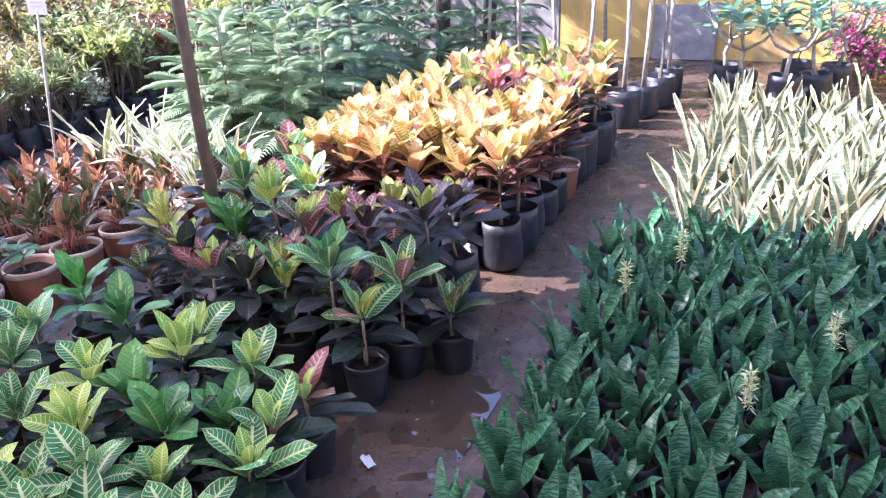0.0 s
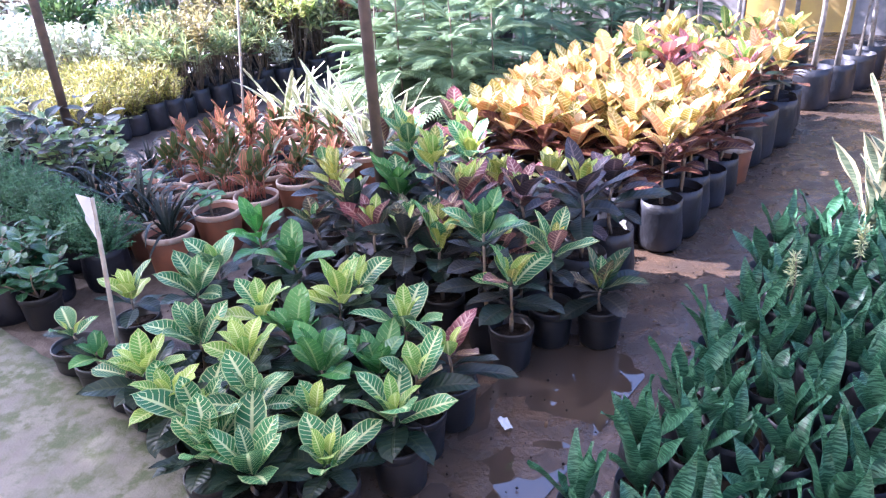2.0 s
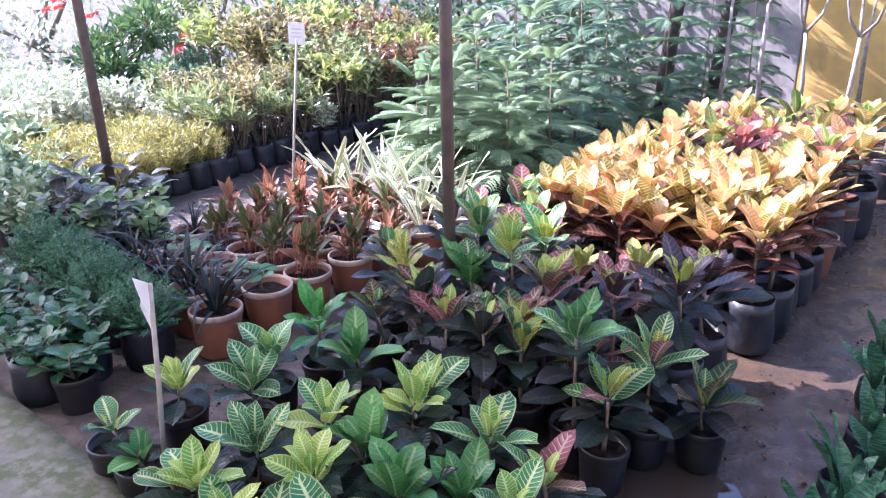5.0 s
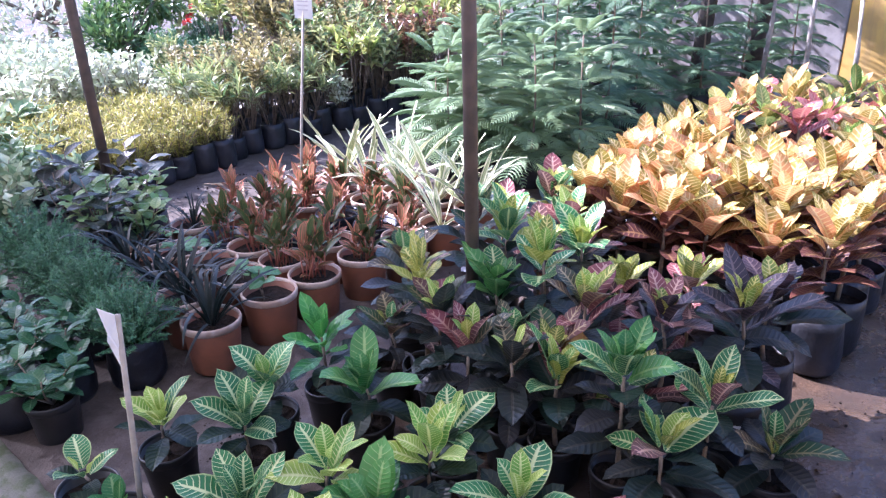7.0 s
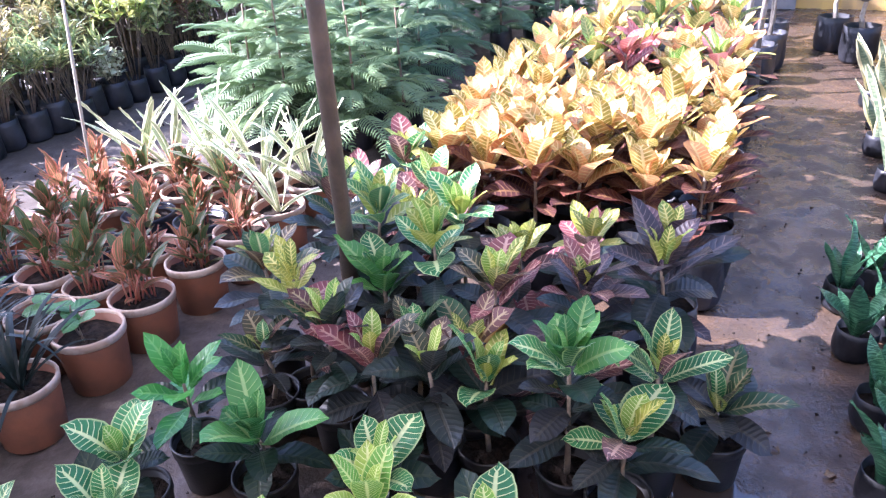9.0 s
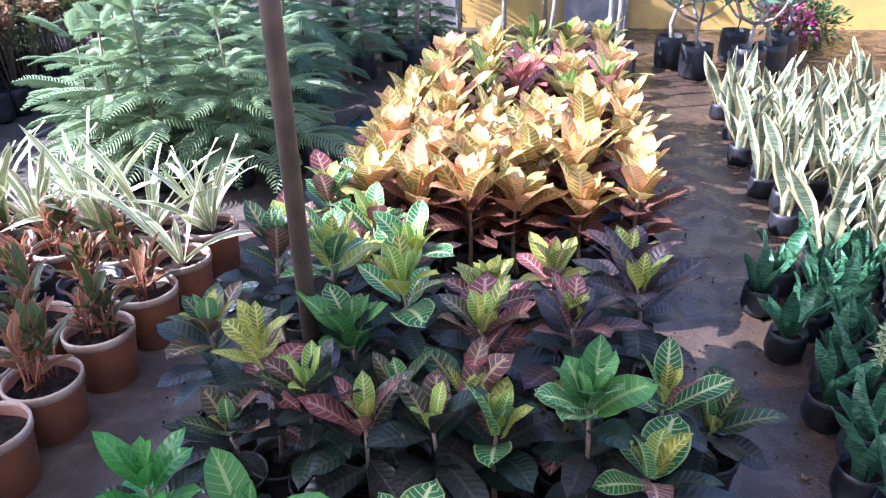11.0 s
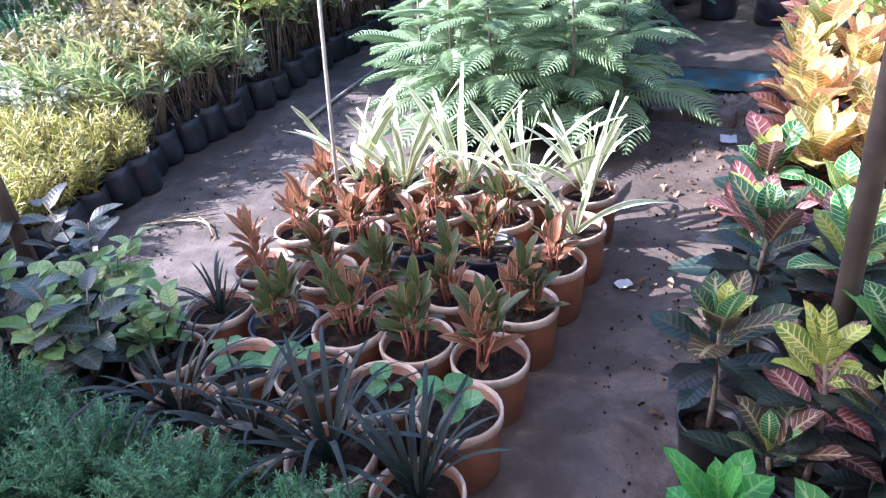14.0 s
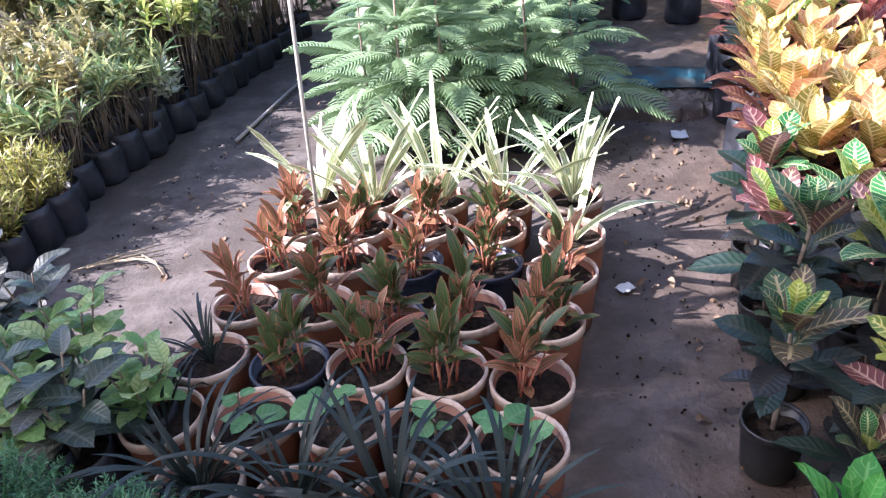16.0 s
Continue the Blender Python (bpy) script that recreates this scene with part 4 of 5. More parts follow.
def whorl_mesh(k):
    """A whole ring of fronds in one sheet, for the saplings far off."""
    me = bpy.data.meshes.new("whorl")
    verts, faces = [], []
    for s in range(7):
        m = leaf_at(0.0, s * 51.4 + rng.uniform(-12, 12), rng.uniform(-8, 10), rng.uniform(-10, 10), rng.uniform(0.8, 1.1), 0.01)
        src, b = FRONDS[(s + k) % 3], len(verts)
        verts += [tuple(m @ v.co) for v in src.vertices]
        faces += [tuple(b + i for i in p.vertices) for p in src.polygons]
    me.from_pydata(verts, [], faces)
    # the far rings take the darker copy, with shade in its colour
    me.materials.append(M_FROND_SHADED)
    return me


WHORLS = [whorl_mesh(k) for k in range(3)]


def sapling(p, height, far):
    root, base = potted("feathery_sapling", "young evergreen sapling with feathery tiers in a black bag", "sapling", p, rng.choice(POT_BAG), "feathery saplings")
    child("trunk", stem_mesh(round(height / 0.1) * 0.1, 0.008, 0.015, rng.randrange(3)), root, Matrix.Translation((0, 0, base - 0.03)))
    tiers = max(5, int(height / (0.15 if far else 0.12)))
    for k in range(tiers):
        f = k / max(1, tiers - 1)
        z, size = base + 0.02 + f * (height - 0.05), 1.0 - 0.5 * f
        if far:
            child("whorl", rng.choice(WHORLS), root, Matrix.Translation((0, 0, z)) @ pose(0, 0, 0, rng.uniform(-5, 5), rng.uniform(-5, 5), k * 31) @ Matrix.Diagonal((size, size, size, 1)))
            continue
        for s in range(7 if f < 0.8 else 5):
            child("frond", rng.choice(FRONDS), root, leaf_at(z, s * 51.4 + k * 23 + rng.uniform(-12, 12), 2 + 36 * f * f + rng.uniform(-8, 8), rng.uniform(-10, 10), size * rng.uniform(0.8, 1.1), 0.01))


for u, v, h in ((-4.05, 4.25, 0.62), (-3.85, 4.1, 0.7), (-3.6, 4.15, 0.75), (-3.25, 4.2, 0.75), (-3.0, 4.45, 0.8), (-4.05, 4.65, 0.9), (-3.75, 4.6, 1.0), (-3.35, 4.7, 1.05), (-4.3, 5.3, 1.1), (-3.8, 5.2, 1.3),
                (-3.3, 5.3, 1.3), (-4.0, 6.0, 1.5), (-3.4, 6.0, 1.5), (-4.5, 6.2, 1.4), (-3.1, 6.6, 1.6), (-3.8, 6.9, 1.7), (-4.4, 7.1, 1.7), (-3.0, 7.4, 1.5), (-4.9, 7.6, 1.9), (-2.75, 7.9, 1.2)):
    sapling(bed(u + rng.uniform(-0.05, 0.05), v + rng.uniform(-0.05, 0.05)), h, v > 4.9)


# ---- bushes and hedges ----
def cloud_spots(count, rx, ry, rz, seed, shell=0.55):
    r = random.Random(seed)
    spots = []
    while len(spots) < count:
        d = Vector((r.gauss(0, 1), r.gauss(0, 1), r.gauss(0, 1))).normalized()
        k = shell + (1 - shell) * r.random()
        k *= 0.85 + 0.3 * noise.noise((d.x * 2 + seed, d.y * 2, d.z * 2))
        spots.append(((d.x * rx * k, d.y * ry * k, d.z * rz * k), d))
    return spots


def sprig_spots(count, per, height, spread, seed, low=0.25, dome=0.1):
    """Leaves along upright shoots that fan out of a bag."""
    r = random.Random(seed)
    spots, runs = [], []
    for k in range(count):
        a, lean = r.uniform(0, 6.28), spread * math.sqrt(r.random())
        h = height * r.uniform(0.75, 1.05) * (1 - dome * (lean / spread) ** 2)
        top = Vector((math.cos(a) * lean, math.sin(a) * lean, h))
        foot = Vector((math.cos(a) * lean * 0.2, math.sin(a) * lean * 0.2, 0))
        runs.append(([tuple(foot), tuple((foot + top) / 2 + Vector((0, 0, 0.02))), tuple(top)], [0.004, 0.0032, 0.0018]))
        for s in range(per):
            t = low + (1 - low) * (s + r.random()) / per
            b = r.uniform(0, 6.28)
            spots.append((tuple(foot.lerp(top, t)), Vector((math.cos(b), math.sin(b), 0.5))))
    return spots, runs


BUSHES = {}


def bush_kind(key, mat, count, per, height, spread, leaf, width, low=0.25, dome=0.1):
    BUSHES[key] = []
    for s in range(3):
        spots, runs = sprig_spots(count, per, height, spread, 11 * s + len(key), low, dome)
        fine = key == "cypress"
        BUSHES[key].append((leaf_cloud("foliage", mat, spots, leaf, s, width), tubes("stems", runs[::4] if fine else runs, mat if fine else M_STEM, 5)))


bush_kind("golden", M_DURANTA, 22, 40, 0.33, 0.18, 0.065, 0.13, 0.05, 0.3)
bush_kind("narrow", M_HEDGE, 11, 26, 0.55, 0.26, 0.15, 0.12, 0.72)
bush_kind("lime", M_LIME, 10, 16, 0.78, 0.22, 0.13, 0.32, 0.78)
bush_kind("bronze", M_HEDGE_MIX, 15, 26, 0.74, 0.24, 0.085, 0.34, 0.66)
bush_kind("red", M_HEDGE_RED, 13, 24, 0.74, 0.22, 0.1, 0.3, 0.6)
bush_kind("green", M_HEDGE, 13, 26, 0.75, 0.22, 0.09, 0.36, 0.5)
bush_kind("pale", M_HEDGE_PALE, 12, 24, 0.4, 0.2, 0.075, 0.5, 0.2)
bush_kind("cypress", M_CYPRESS, 190, 90, 0.35, 0.27, 0.02, 0.2, 0.3, 0.72)
bush_kind("leafy", small_leaf_mat("pale_broad_leaves", (0.1, 0.2, 0.09), (0.5, 0.58, 0.36), 0.4, 0.3), 16, 16, 0.34, 0.24, 0.1, 0.5, 0.2, 0.3)


def bush(key, name, label, category, p, pot, group, size=1.0):
    root, base = potted(name, label, category, p, pot, group)
    leaves, stems = rng.choice(BUSHES[key])
    m = Matrix.Translation((0, 0, base - 0.03)) @ Matrix.Diagonal((size, size, size * rng.uniform(0.9, 1.1), 1))
    tagged(child("branchwork", stems, root, m), kind="stuff")
    tagged(child("foliage", leaves, root, m), kind="stuff")


for i in range(6):
    for j in range(8):
        bush("golden", "golden_shrub", "low golden-leaved shrub in a black bag", "shrub", bed(-5.38 - 0.22 * i + rng.uniform(-0.02, 0.02), 2.05 + 0.17 * j + rng.uniform(-0.01, 0.01)), rng.choice(POT_HEDGE), "golden shrubs", rng.uniform(0.78, 1.15))
for i in range(4):
    for j in range(7):
        bush(rng.choice(("narrow", "narrow", "narrow", "bronze", "pale")), "narrow_leaf_shrub", "narrow-leaved green shrub on bare stems in a black bag", "shrub", bed(-5.5 - 0.27 * i + rng.uniform(-0.03, 0.03), 3.42 + 0.185 * j + rng.uniform(-0.02, 0.02)), rng.choice(POT_HEDGE), "narrow-leaved shrubs", rng.uniform(0.74, 0.94))
for i in range(5):
    for j in range(10):
        key = rng.choice(("bronze", "bronze", "bronze", "red", "lime", "green"))
        label = {"bronze": "bronze and yellow leaved shrub on bare stems in a bag", "red": "red and bronze leaved shrub on bare stems in a bag"}.get(key) or "bright green leafy shrub on bare stems in a bag"
        bush(key, "hedge_shrub", label, "shrub", bed(-5.52 - 0.33 * i + rng.uniform(-0.04, 0.04), 4.75 + 0.22 * j + rng.uniform(-0.03, 0.03)), rng.choice(POT_HEDGE), "hedge shrubs", 0.95 + 0.1 * i)
for i in range(9):
    for j in range(4):
        bush("pale", "pale_sunlit_shrub", "leafy shrub in a black bag, its leaves whitened for strong sunlight", "shrub", bed(-6.85 - 0.36 * i + rng.uniform(-0.06, 0.06), 2.1 + 0.42 * j + rng.uniform(-0.06, 0.06)), POT_BAG[0], "variegated shrubs", 1.3)
for i in range(2):
    for j in range(4):
        key = rng.choice(("green", "lime", "lime"))
        bush(key, "leafy_shrub", "sunlit lime-green leafy shrub in a black bag", "shrub", bed(-7.2 - 0.45 * i + rng.uniform(-0.1, 0.1), 4.9 + 0.45 * j + rng.uniform(-0.1, 0.1)), POT_BIGBAG[0], "leafy shrubs", 1.25)
for u, v, k in ((-8.2, 4.5, 1.5), (-7.75, 4.62, 1.3), (-8.75, 5.3, 1.5)):
    bush("cypress", "clipped_bush", "rounded fine-leaved green bush in a black bag", "shrub", bed(u, v), POT_BIGBAG[1], "clipped bushes", k)
for u, v, k in ((-7.0, 3.9, 1.0), (-7.4, 4.0, 1.1), (-6.8, 4.3, 1.0), (-7.2, 4.4, 1.0), (-7.6, 4.15, 1.0)):
    bush("green", "leafy_shrub", "low green leafy shrub in a black bag", "shrub", bed(u, v), POT_BAG[0], "leafy shrubs", 0.7 * k)
for u, v in ((-5.75, 3.42), (-6.05, 3.4), (-6.35, 3.45), (-6.0, 3.7), (-6.3, 3.75), (-6.65, 3.6)):
    bush("pale", "pale_sunlit_shrub", "pale green leafy shrub in a black bag", "shrub", bed(u, v), POT_BAG[0], "variegated shrubs", 1.05)

# shaded group beside the slab
for u, v, s in ((-3.12, 1.36, 0.92), (-3.45, 1.36, 1.0), (-3.78, 1.4, 1.0), (-4.12, 1.42, 1.05)):
    bush("cypress", "fine_leaved_bush", "dense dark green needle-leaved bush in a black bag", "shrub", bed(u, v), POT_BAG[2], "needle-leaved bushes", 0.87 * s)
ROUND_LEAF = [blade("leaf", M_PEPER, l, l * 0.62, 0.5, 0.2, 0.5, 0.002, 5, 4, 0.2, 0, k) for k, l in enumerate((0.07, 0.085, 0.06))]
PURPLE_LEAF = [blade("leaf", M_PURPLE, l, l * 0.5, 0.6, 0.25, 0.45, 0.003, 6, 4, 0.15, 0, k) for k, l in enumerate((0.13, 0.16))]
COLEUS_LEAF = [blade("leaf", M_COLEUS, l, l * 0.6, 0.5, 0.2, 0.42, 0.004, 6, 4, 0.2, 0, k) for k, l in enumerate((0.09, 0.11))]


def leafy(name, label, p, pot, leaves, height, count, stems, spread, group, size=1.0):
    """A small bushy plant of several shoots with big leaves."""
    root, base = potted(name, label, "potted plant", p, pot, group)
    for s in range(stems):
        a, d = 6.28 * s / stems + rng.uniform(-0.4, 0.4), spread * rng.uniform(0.3, 1.0)
        h = height * rng.uniform(0.6, 1.05)
        tip = Vector((d * math.cos(a), d * math.sin(a), h))
        lean = Vector((0, 0, 1)).rotation_difference(tip.normalized()).to_matrix().to_4x4()
        child("stem", stem_mesh(round(tip.length / 0.03) * 0.03, 0.004, 0.008, s % 3), root, Matrix.Translation((0, 0, base - 0.03)) @ lean)
        az = rng.uniform(0, 360)
        for k in range(count):
            f = 1 - 0.75 * k / count
            az += 137.5
            child("leaf", rng.choice(leaves), root, leaf_at(base - 0.03 + tip.z * f, az, 38 - 45 * (1 - f) + rng.uniform(-15, 15), rng.uniform(-15, 15), size * rng.uniform(0.75, 1.15), 0.004, tip.x * f, tip.y * f))


for u, v in ((-3.0, 1.0), (-3.2, 0.95), (-3.22, 1.13), (-3.45, 1.0), (-3.72, 1.06), (-3.98, 1.14)):
    leafy("round_leaf_plant", "low plant with round green leaves in a grey-black bag", bed(u, v), POT_SMALL[1] if rng.random() < 0.4 else POT_BAG[2], ROUND_LEAF, 0.17, 8, 8, 0.16, "round-leaved plants", 1.1)
for u, v, k in ((-4.75, 1.55, 0.9), (-5.05, 1.6, 1.0), (-5.0, 1.9, 0.9), (-5.35, 1.75, 1.1), (-5.65, 1.7, 1.1), (-5.6, 2.0, 1.1), (-5.95, 1.85, 1.2), (-6.3, 1.8, 1.2), (-6.3, 2.1, 1.3), (-6.65, 1.9, 1.3), (-5.3, 1.4, 1.0), (-5.75, 1.35, 1.1), (-6.2, 1.4, 1.2)):
    bush("leafy", "pale_leafy_plant", "low plant with broad pale green leaves in a black bag", "shrub", bed(u, v), POT_BAG[2], "pale leafy plants", k)
for u, v in ((-4.25, 1.75), (-4.05, 1.92), (-4.5, 1.95), (-4.35, 2.1)):
    leafy("coleus_plant", "pale yellow-green coleus in a black bag", bed(u, v), POT_BAG[2], COLEUS_LEAF, 0.24, 8, 5, 0.13, "coleus plants")
for u, v in ((-4.15, 1.75), (-4.45, 1.72), (-4.75, 1.85), (-4.62, 2.2)):
    leafy("purple_leaf_plant", "grey-purple leaved plant in a black bag", bed(u, v), POT_BAG[2], PURPLE_LEAF, 0.36, 6, 4, 0.12, "purple-leaved plants")

# ---- plumeria trees by the yellow wall ----
M_PLUM = leaf_mat("long_blue_green_leaf", (0.11, 0.25, 0.15), (0.17, 0.33, 0.18), (0.32, 0.44, 0.28), 0.5, 9.0, 1.0, 0.08, 0.4, share=0.35)
PLUM_LEAF = [blade("leaf", M_PLUM, l, l * 0.28, 0.7, 0.2, 0.55, 0.003, 6, 2, 0.1, 0, k) for k, l in enumerate((0.24, 0.3))]


def plumeria(p, height, lean):
    root, base = potted("plumeria_tree", "pale-trunked young tree with long green leaves in a black bag", "tree", p, rng.choice(POT_BIGBAG), "pale-trunked trees")
    runs, ends = [], []
    tall = height > 1.0
    fork = height * (rng.uniform(0.5, 0.72) if tall else rng.uniform(0.32, 0.45))
    a0 = rng.uniform(0, 6.28)
    fork_p = Vector((lean * 0.5, rng.uniform(-0.04, 0.04), fork))
    runs.append(([(0, 0, 0), (lean * 0.3 + rng.uniform(-0.02, 0.02), 0.02, fork * 0.5), tuple(fork_p)], [0.022, 0.018, 0.016]))
    reach = 0.17 if tall else 0.26
    for k in range(3 if tall else 4):
        a = a0 + k * (2.1 if tall else 1.7)
        e = fork_p + Vector((reach * math.cos(a), reach * math.sin(a), (height - fork) * rng.uniform(0.55, 1.0)))
        bend = Vector((0.3 * reach * math.cos(a), 0.3 * reach * math.sin(a), -0.01))
        runs.append(([tuple(fork_p), tuple(fork_p.lerp(e, 0.3) + bend), tuple(fork_p.lerp(e, 0.65) + bend * 0.7), tuple(e)], [0.013, 0.012, 0.01, 0.008]))
        ends.append(e)
    child("trunk", tubes("trunk", runs, M_WHITE_TRUNK, 8), root, Matrix.Translation((0, 0, base - 0.03)))
    for e in ends:
        for k in range(7 if height < 1 else 6):
            child("leaf", rng.choice(PLUM_LEAF), root, leaf_at(base - 0.03 + e.z - 0.01 * k, k * 137.5, 50 - 6 * k + rng.uniform(-10, 10), rng.uniform(-15, 15), rng.uniform(0.7, 1.1), 0.01, e.x, e.y))


for u, v, h, l in ((-1.13, 5.84, 1.5, 0.03), (-1.04, 6.2, 1.7, -0.06), (-0.98, 6.62, 1.7, 0.05), (-0.97, 7.05, 1.4, 0.05), (-1.55, 6.3, 1.6, 0.1), (-1.9, 6.5, 1.6, -0.08), (-2.3, 6.7, 1.7, 0.06), (-2.7, 6.9, 1.7, -0.1), (-1.6, 7.2, 1.9, 0.0), (-0.5, 7.3, 0.66, 0.08), (-0.33, 6.95, 0.55, 0.05), (0.02, 6.7, 0.52, 0.06), (0.26, 7.0, 0.66, -0.1), (0.1, 7.6, 0.75, 0.0), (0.42, 7.3, 0.6, 0.08)):
    plumeria(bed(u, v), h * 0.88 if h > 1.0 else h, l)


# ---- palms, far trees, flowering shrub ----
def palm(p, height, lean):
    root = new("palm_tree")
    root.matrix_basis = Matrix.Translation(p)
    tagged(root, "dark rough-trunked palm with drooping fronds", "tree", "palms")
    pts = [(lean * t * t, 0.05 * t, height * t) for t in (0, 0.25, 0.5, 0.75, 1)]
    child("trunk", tubes("trunk", [(pts, [0.1, 0.085, 0.08, 0.075, 0.06])], M_DARK_TRUNK, 10), root, Matrix.Translation((0, 0, -0.03)))
    for k in range(14):
        child("frond", FRONDS[2], root, leaf_at(height - 0.03 * (k % 4), k * 137.5, 50 - 6 * k, rng.uniform(-20, 20), 2.2, 0.04, lean, 0.05))


palm(bed(-3.75, 8.1), 2.0, 0.2)
palm(bed(-3.3, 8.4), 2.1, 0.35)


def broad_tree(p, height, crown, mat, label, name="broadleaf_tree", leaf=0.13, count=1500):
    root = new(name)
    root.matrix_basis = Matrix.Translation(p)
    tagged(root, label, "tree")
    runs = [([(0, 0, -0.05), (0.03, 0.02, height * 0.3), (0.0, 0.05, height * 0.6)], [0.08, 0.06, 0.045])]
    spots = []
    for k in range(6):
        a = k * 1.05 + rng.uniform(-0.3, 0.3)
        c = Vector((crown * 0.6 * math.cos(a), crown * 0.6 * math.sin(a), height * (0.2 + 0.11 * ((k * 5) % 6) + rng.uniform(0, 0.1))))
        runs.append(([(0.02, 0.02, height * 0.35), tuple(c * 0.6 + Vector((0, 0, height * 0.2))), tuple(c)], [0.035, 0.025, 0.01]))
        for q, d in cloud_spots(count // 6, crown * 0.6, crown * 0.6, crown * 0.55, k + int(height * 10), 0.3):
            spots.append((tuple(Vector(q) + c), d))
    child("trunk", tubes("trunk", runs, M_STEM, 7), root)
    child("crown", leaf_cloud("crown", mat, spots, leaf, int(height * 7), 0.42), root)


for u, v, h, c, m, lab in ((-6.2, 7.6, 1.9, 0.9, M_TREE, "dark green leafy bush tree behind the hedges"), (-7.6, 6.6, 1.9, 1.0, M_TREE, "dark green leafy bush tree behind the hedges"), (-9.4, 6.0, 1.9, 0.9, M_HEDGE, "sunlit leafy bush tree behind the hedges"), (-9.0, 4.5, 1.25, 0.6, M_TREE, "dark green leafy bush with a few red flowers"), (-9.6, 4.9, 1.3, 0.6, M_TREE, "dark green leafy bush with a few red flowers"),
                           (-10.5, 4.2, 2.0, 1.2, M_HEDGE_PALE, "pale sunlit bush tree"), (-11.0, 2.6, 1.9, 1.2, M_HEDGE_PALE, "pale sunlit bush tree"), (-5.0, 8.3, 2.2, 0.9, M_TREE, "dark green leafy tree by the wall"), (-8.6, 8.2, 2.4, 1.3, M_TREE, "dark green leafy tree by the wall"), (-11.0, 6.8, 2.6, 1.4, M_TREE, "dark green leafy tree")):
    broad_tree(bed(u, v), h, c, m, lab)
broad_tree(bed(0.75, 8.3), 0.6, 0.45, M_TREE, "low dark green bush beside the yellow wall", "flowering_bush", 0.08)
broad_tree(bed(0.6, 8.0), 0.75, 0.32, M_PINK, "bush covered in magenta bracts", "bougainvillea_bush", 0.055, 520)


# ---- poles, sticks, litter ----
def pole(p, height, radius, lean, label):
    root = new("support_pole", tubes("support_pole", [([(0, 0, -0.1), (lean[0] * 0.5, lean[1] * 0.5, height * 0.5), (lean[0], lean[1], height)], [radius, radius, radius])], M_POLE, 12))
    root.matrix_basis = Matrix.Translation(p)
    tagged(root, label, "pole", "support poles")


pole((-0.952, 2.868, 0), 2.75, 0.025, (0.0, 0.01), "straight rusty brown pole standing among the crotons")
pole((-3.40, 3.95, 0), 2.75, 0.029, (-0.03, 0.05), "rusty brown pole leaning slightly beside the shrubs")


def sign_stick(p, height, lean, card, label, name):
    root = new(name)
    root.matrix_basis = Matrix.Translation(p)
    tagged(root, label, "sign")
    child("stick", tubes("stick", [([(0, 0, -0.08), (lean[0] * 0.5, lean[1] * 0.5, height * 0.5), (lean[0], lean[1], height)], [0.0075, 0.0075, 0.007])], M_STICK, 7), root)
    face = child("card", box_mesh("card", card[0], 0.003, card[1], M_CARD, 0.001), root, Matrix.Translation((lean[0], lean[1] - 0.014, height - card[1] * 0.3)) @ pose(0, 0, 0, 0, card[2], -10))
    for k in range(3):
        child("writing", box_mesh("writing", card[0] * 0.6, 0.001, card[1] * 0.06, M_INK), face, Matrix.Translation((0, -0.0045, card[1] * (0.2 - 0.17 * k))))


sign_stick((-2.27, 4.08, 0), 1.28, (0.095, 0.16), (0.115, 0.125, 2), "pale stick with a white card sign between the pots", "stick_sign")


def flag_label(p, top):
    """A thin stake in a pot with a folded pointed paper flag at its head."""
    root = new("plant_label")
    root.matrix_basis = Matrix.Translation(p)
    tagged(root, "pale stake with a folded white paper flag in a pot", "sign")
    child("stick", tubes("stick", [([(0, 0, -0.05), (top[0] * 0.5 + 0.004, top[1] * 0.5, top[2] * 0.5), top], [0.0085, 0.008, 0.0075])], M_STICK, 7), root)
    bm = bmesh.new()
    edge = [(0.0, 0.0, 0.005), (-0.052, 0.004, 0.015), (-0.028, -0.006, -0.05), (-0.036, -0.004, -0.072), (-0.006, -0.008, -0.15), (0.0, -0.008, -0.1)]
    front = [bm.verts.new((x, y - 0.011, z)) for x, y, z in edge]
    back = [bm.verts.new((x, y - 0.0095, z)) for x, y, z in edge]
    bm.faces.new(front)
    bm.faces.new(back[::-1])
    for a in range(len(edge)):
        b = (a + 1) % len(edge)
        bm.faces.new((front[a], back[a], back[b], front[b]))
    child("flag", to_mesh("flag", bm, M_CARD, False), root, Matrix.Translation(top), "white folded paper flag")


flag_label((-1.62, 1.79, 0.13), (0.007, 0.08, 0.6))


def blue_tarp():
    bm = bmesh.new()
    nu, nv = 26, 14
    g = []
    for j in range(nv + 1):
        row = []
        for i in range(nu + 1):
            u, v = -0.5 + 1.0 * i / nu, -0.21 + 0.42 * j / nv
            if j in (0, nv):
                v += 0.05 * noise.noise((u * 7, j, 3))
            row.append(bm.verts.new((u, v, 0.01 + 0.007 * noise.noise((u * 6, v * 9, 1)))))
        g.append(row)
    for j in range(nv):
        for i in range(nu):
            bm.faces.new((g[j][i], g[j][i + 1], g[j + 1][i + 1], g[j + 1][i]))
    bmesh.ops.solidify(bm, geom=bm.faces[:], thickness=0.003)
    ob = new("blue_tarp", to_mesh("blue_tarp", bm, M_TARP))
    on_bed(ob, -2.4, 5.28, 0.006, -7)
    tagged(ob, "faded muddy blue tarpaulin strip lying across the path", "tarpaulin")


blue_tarp()


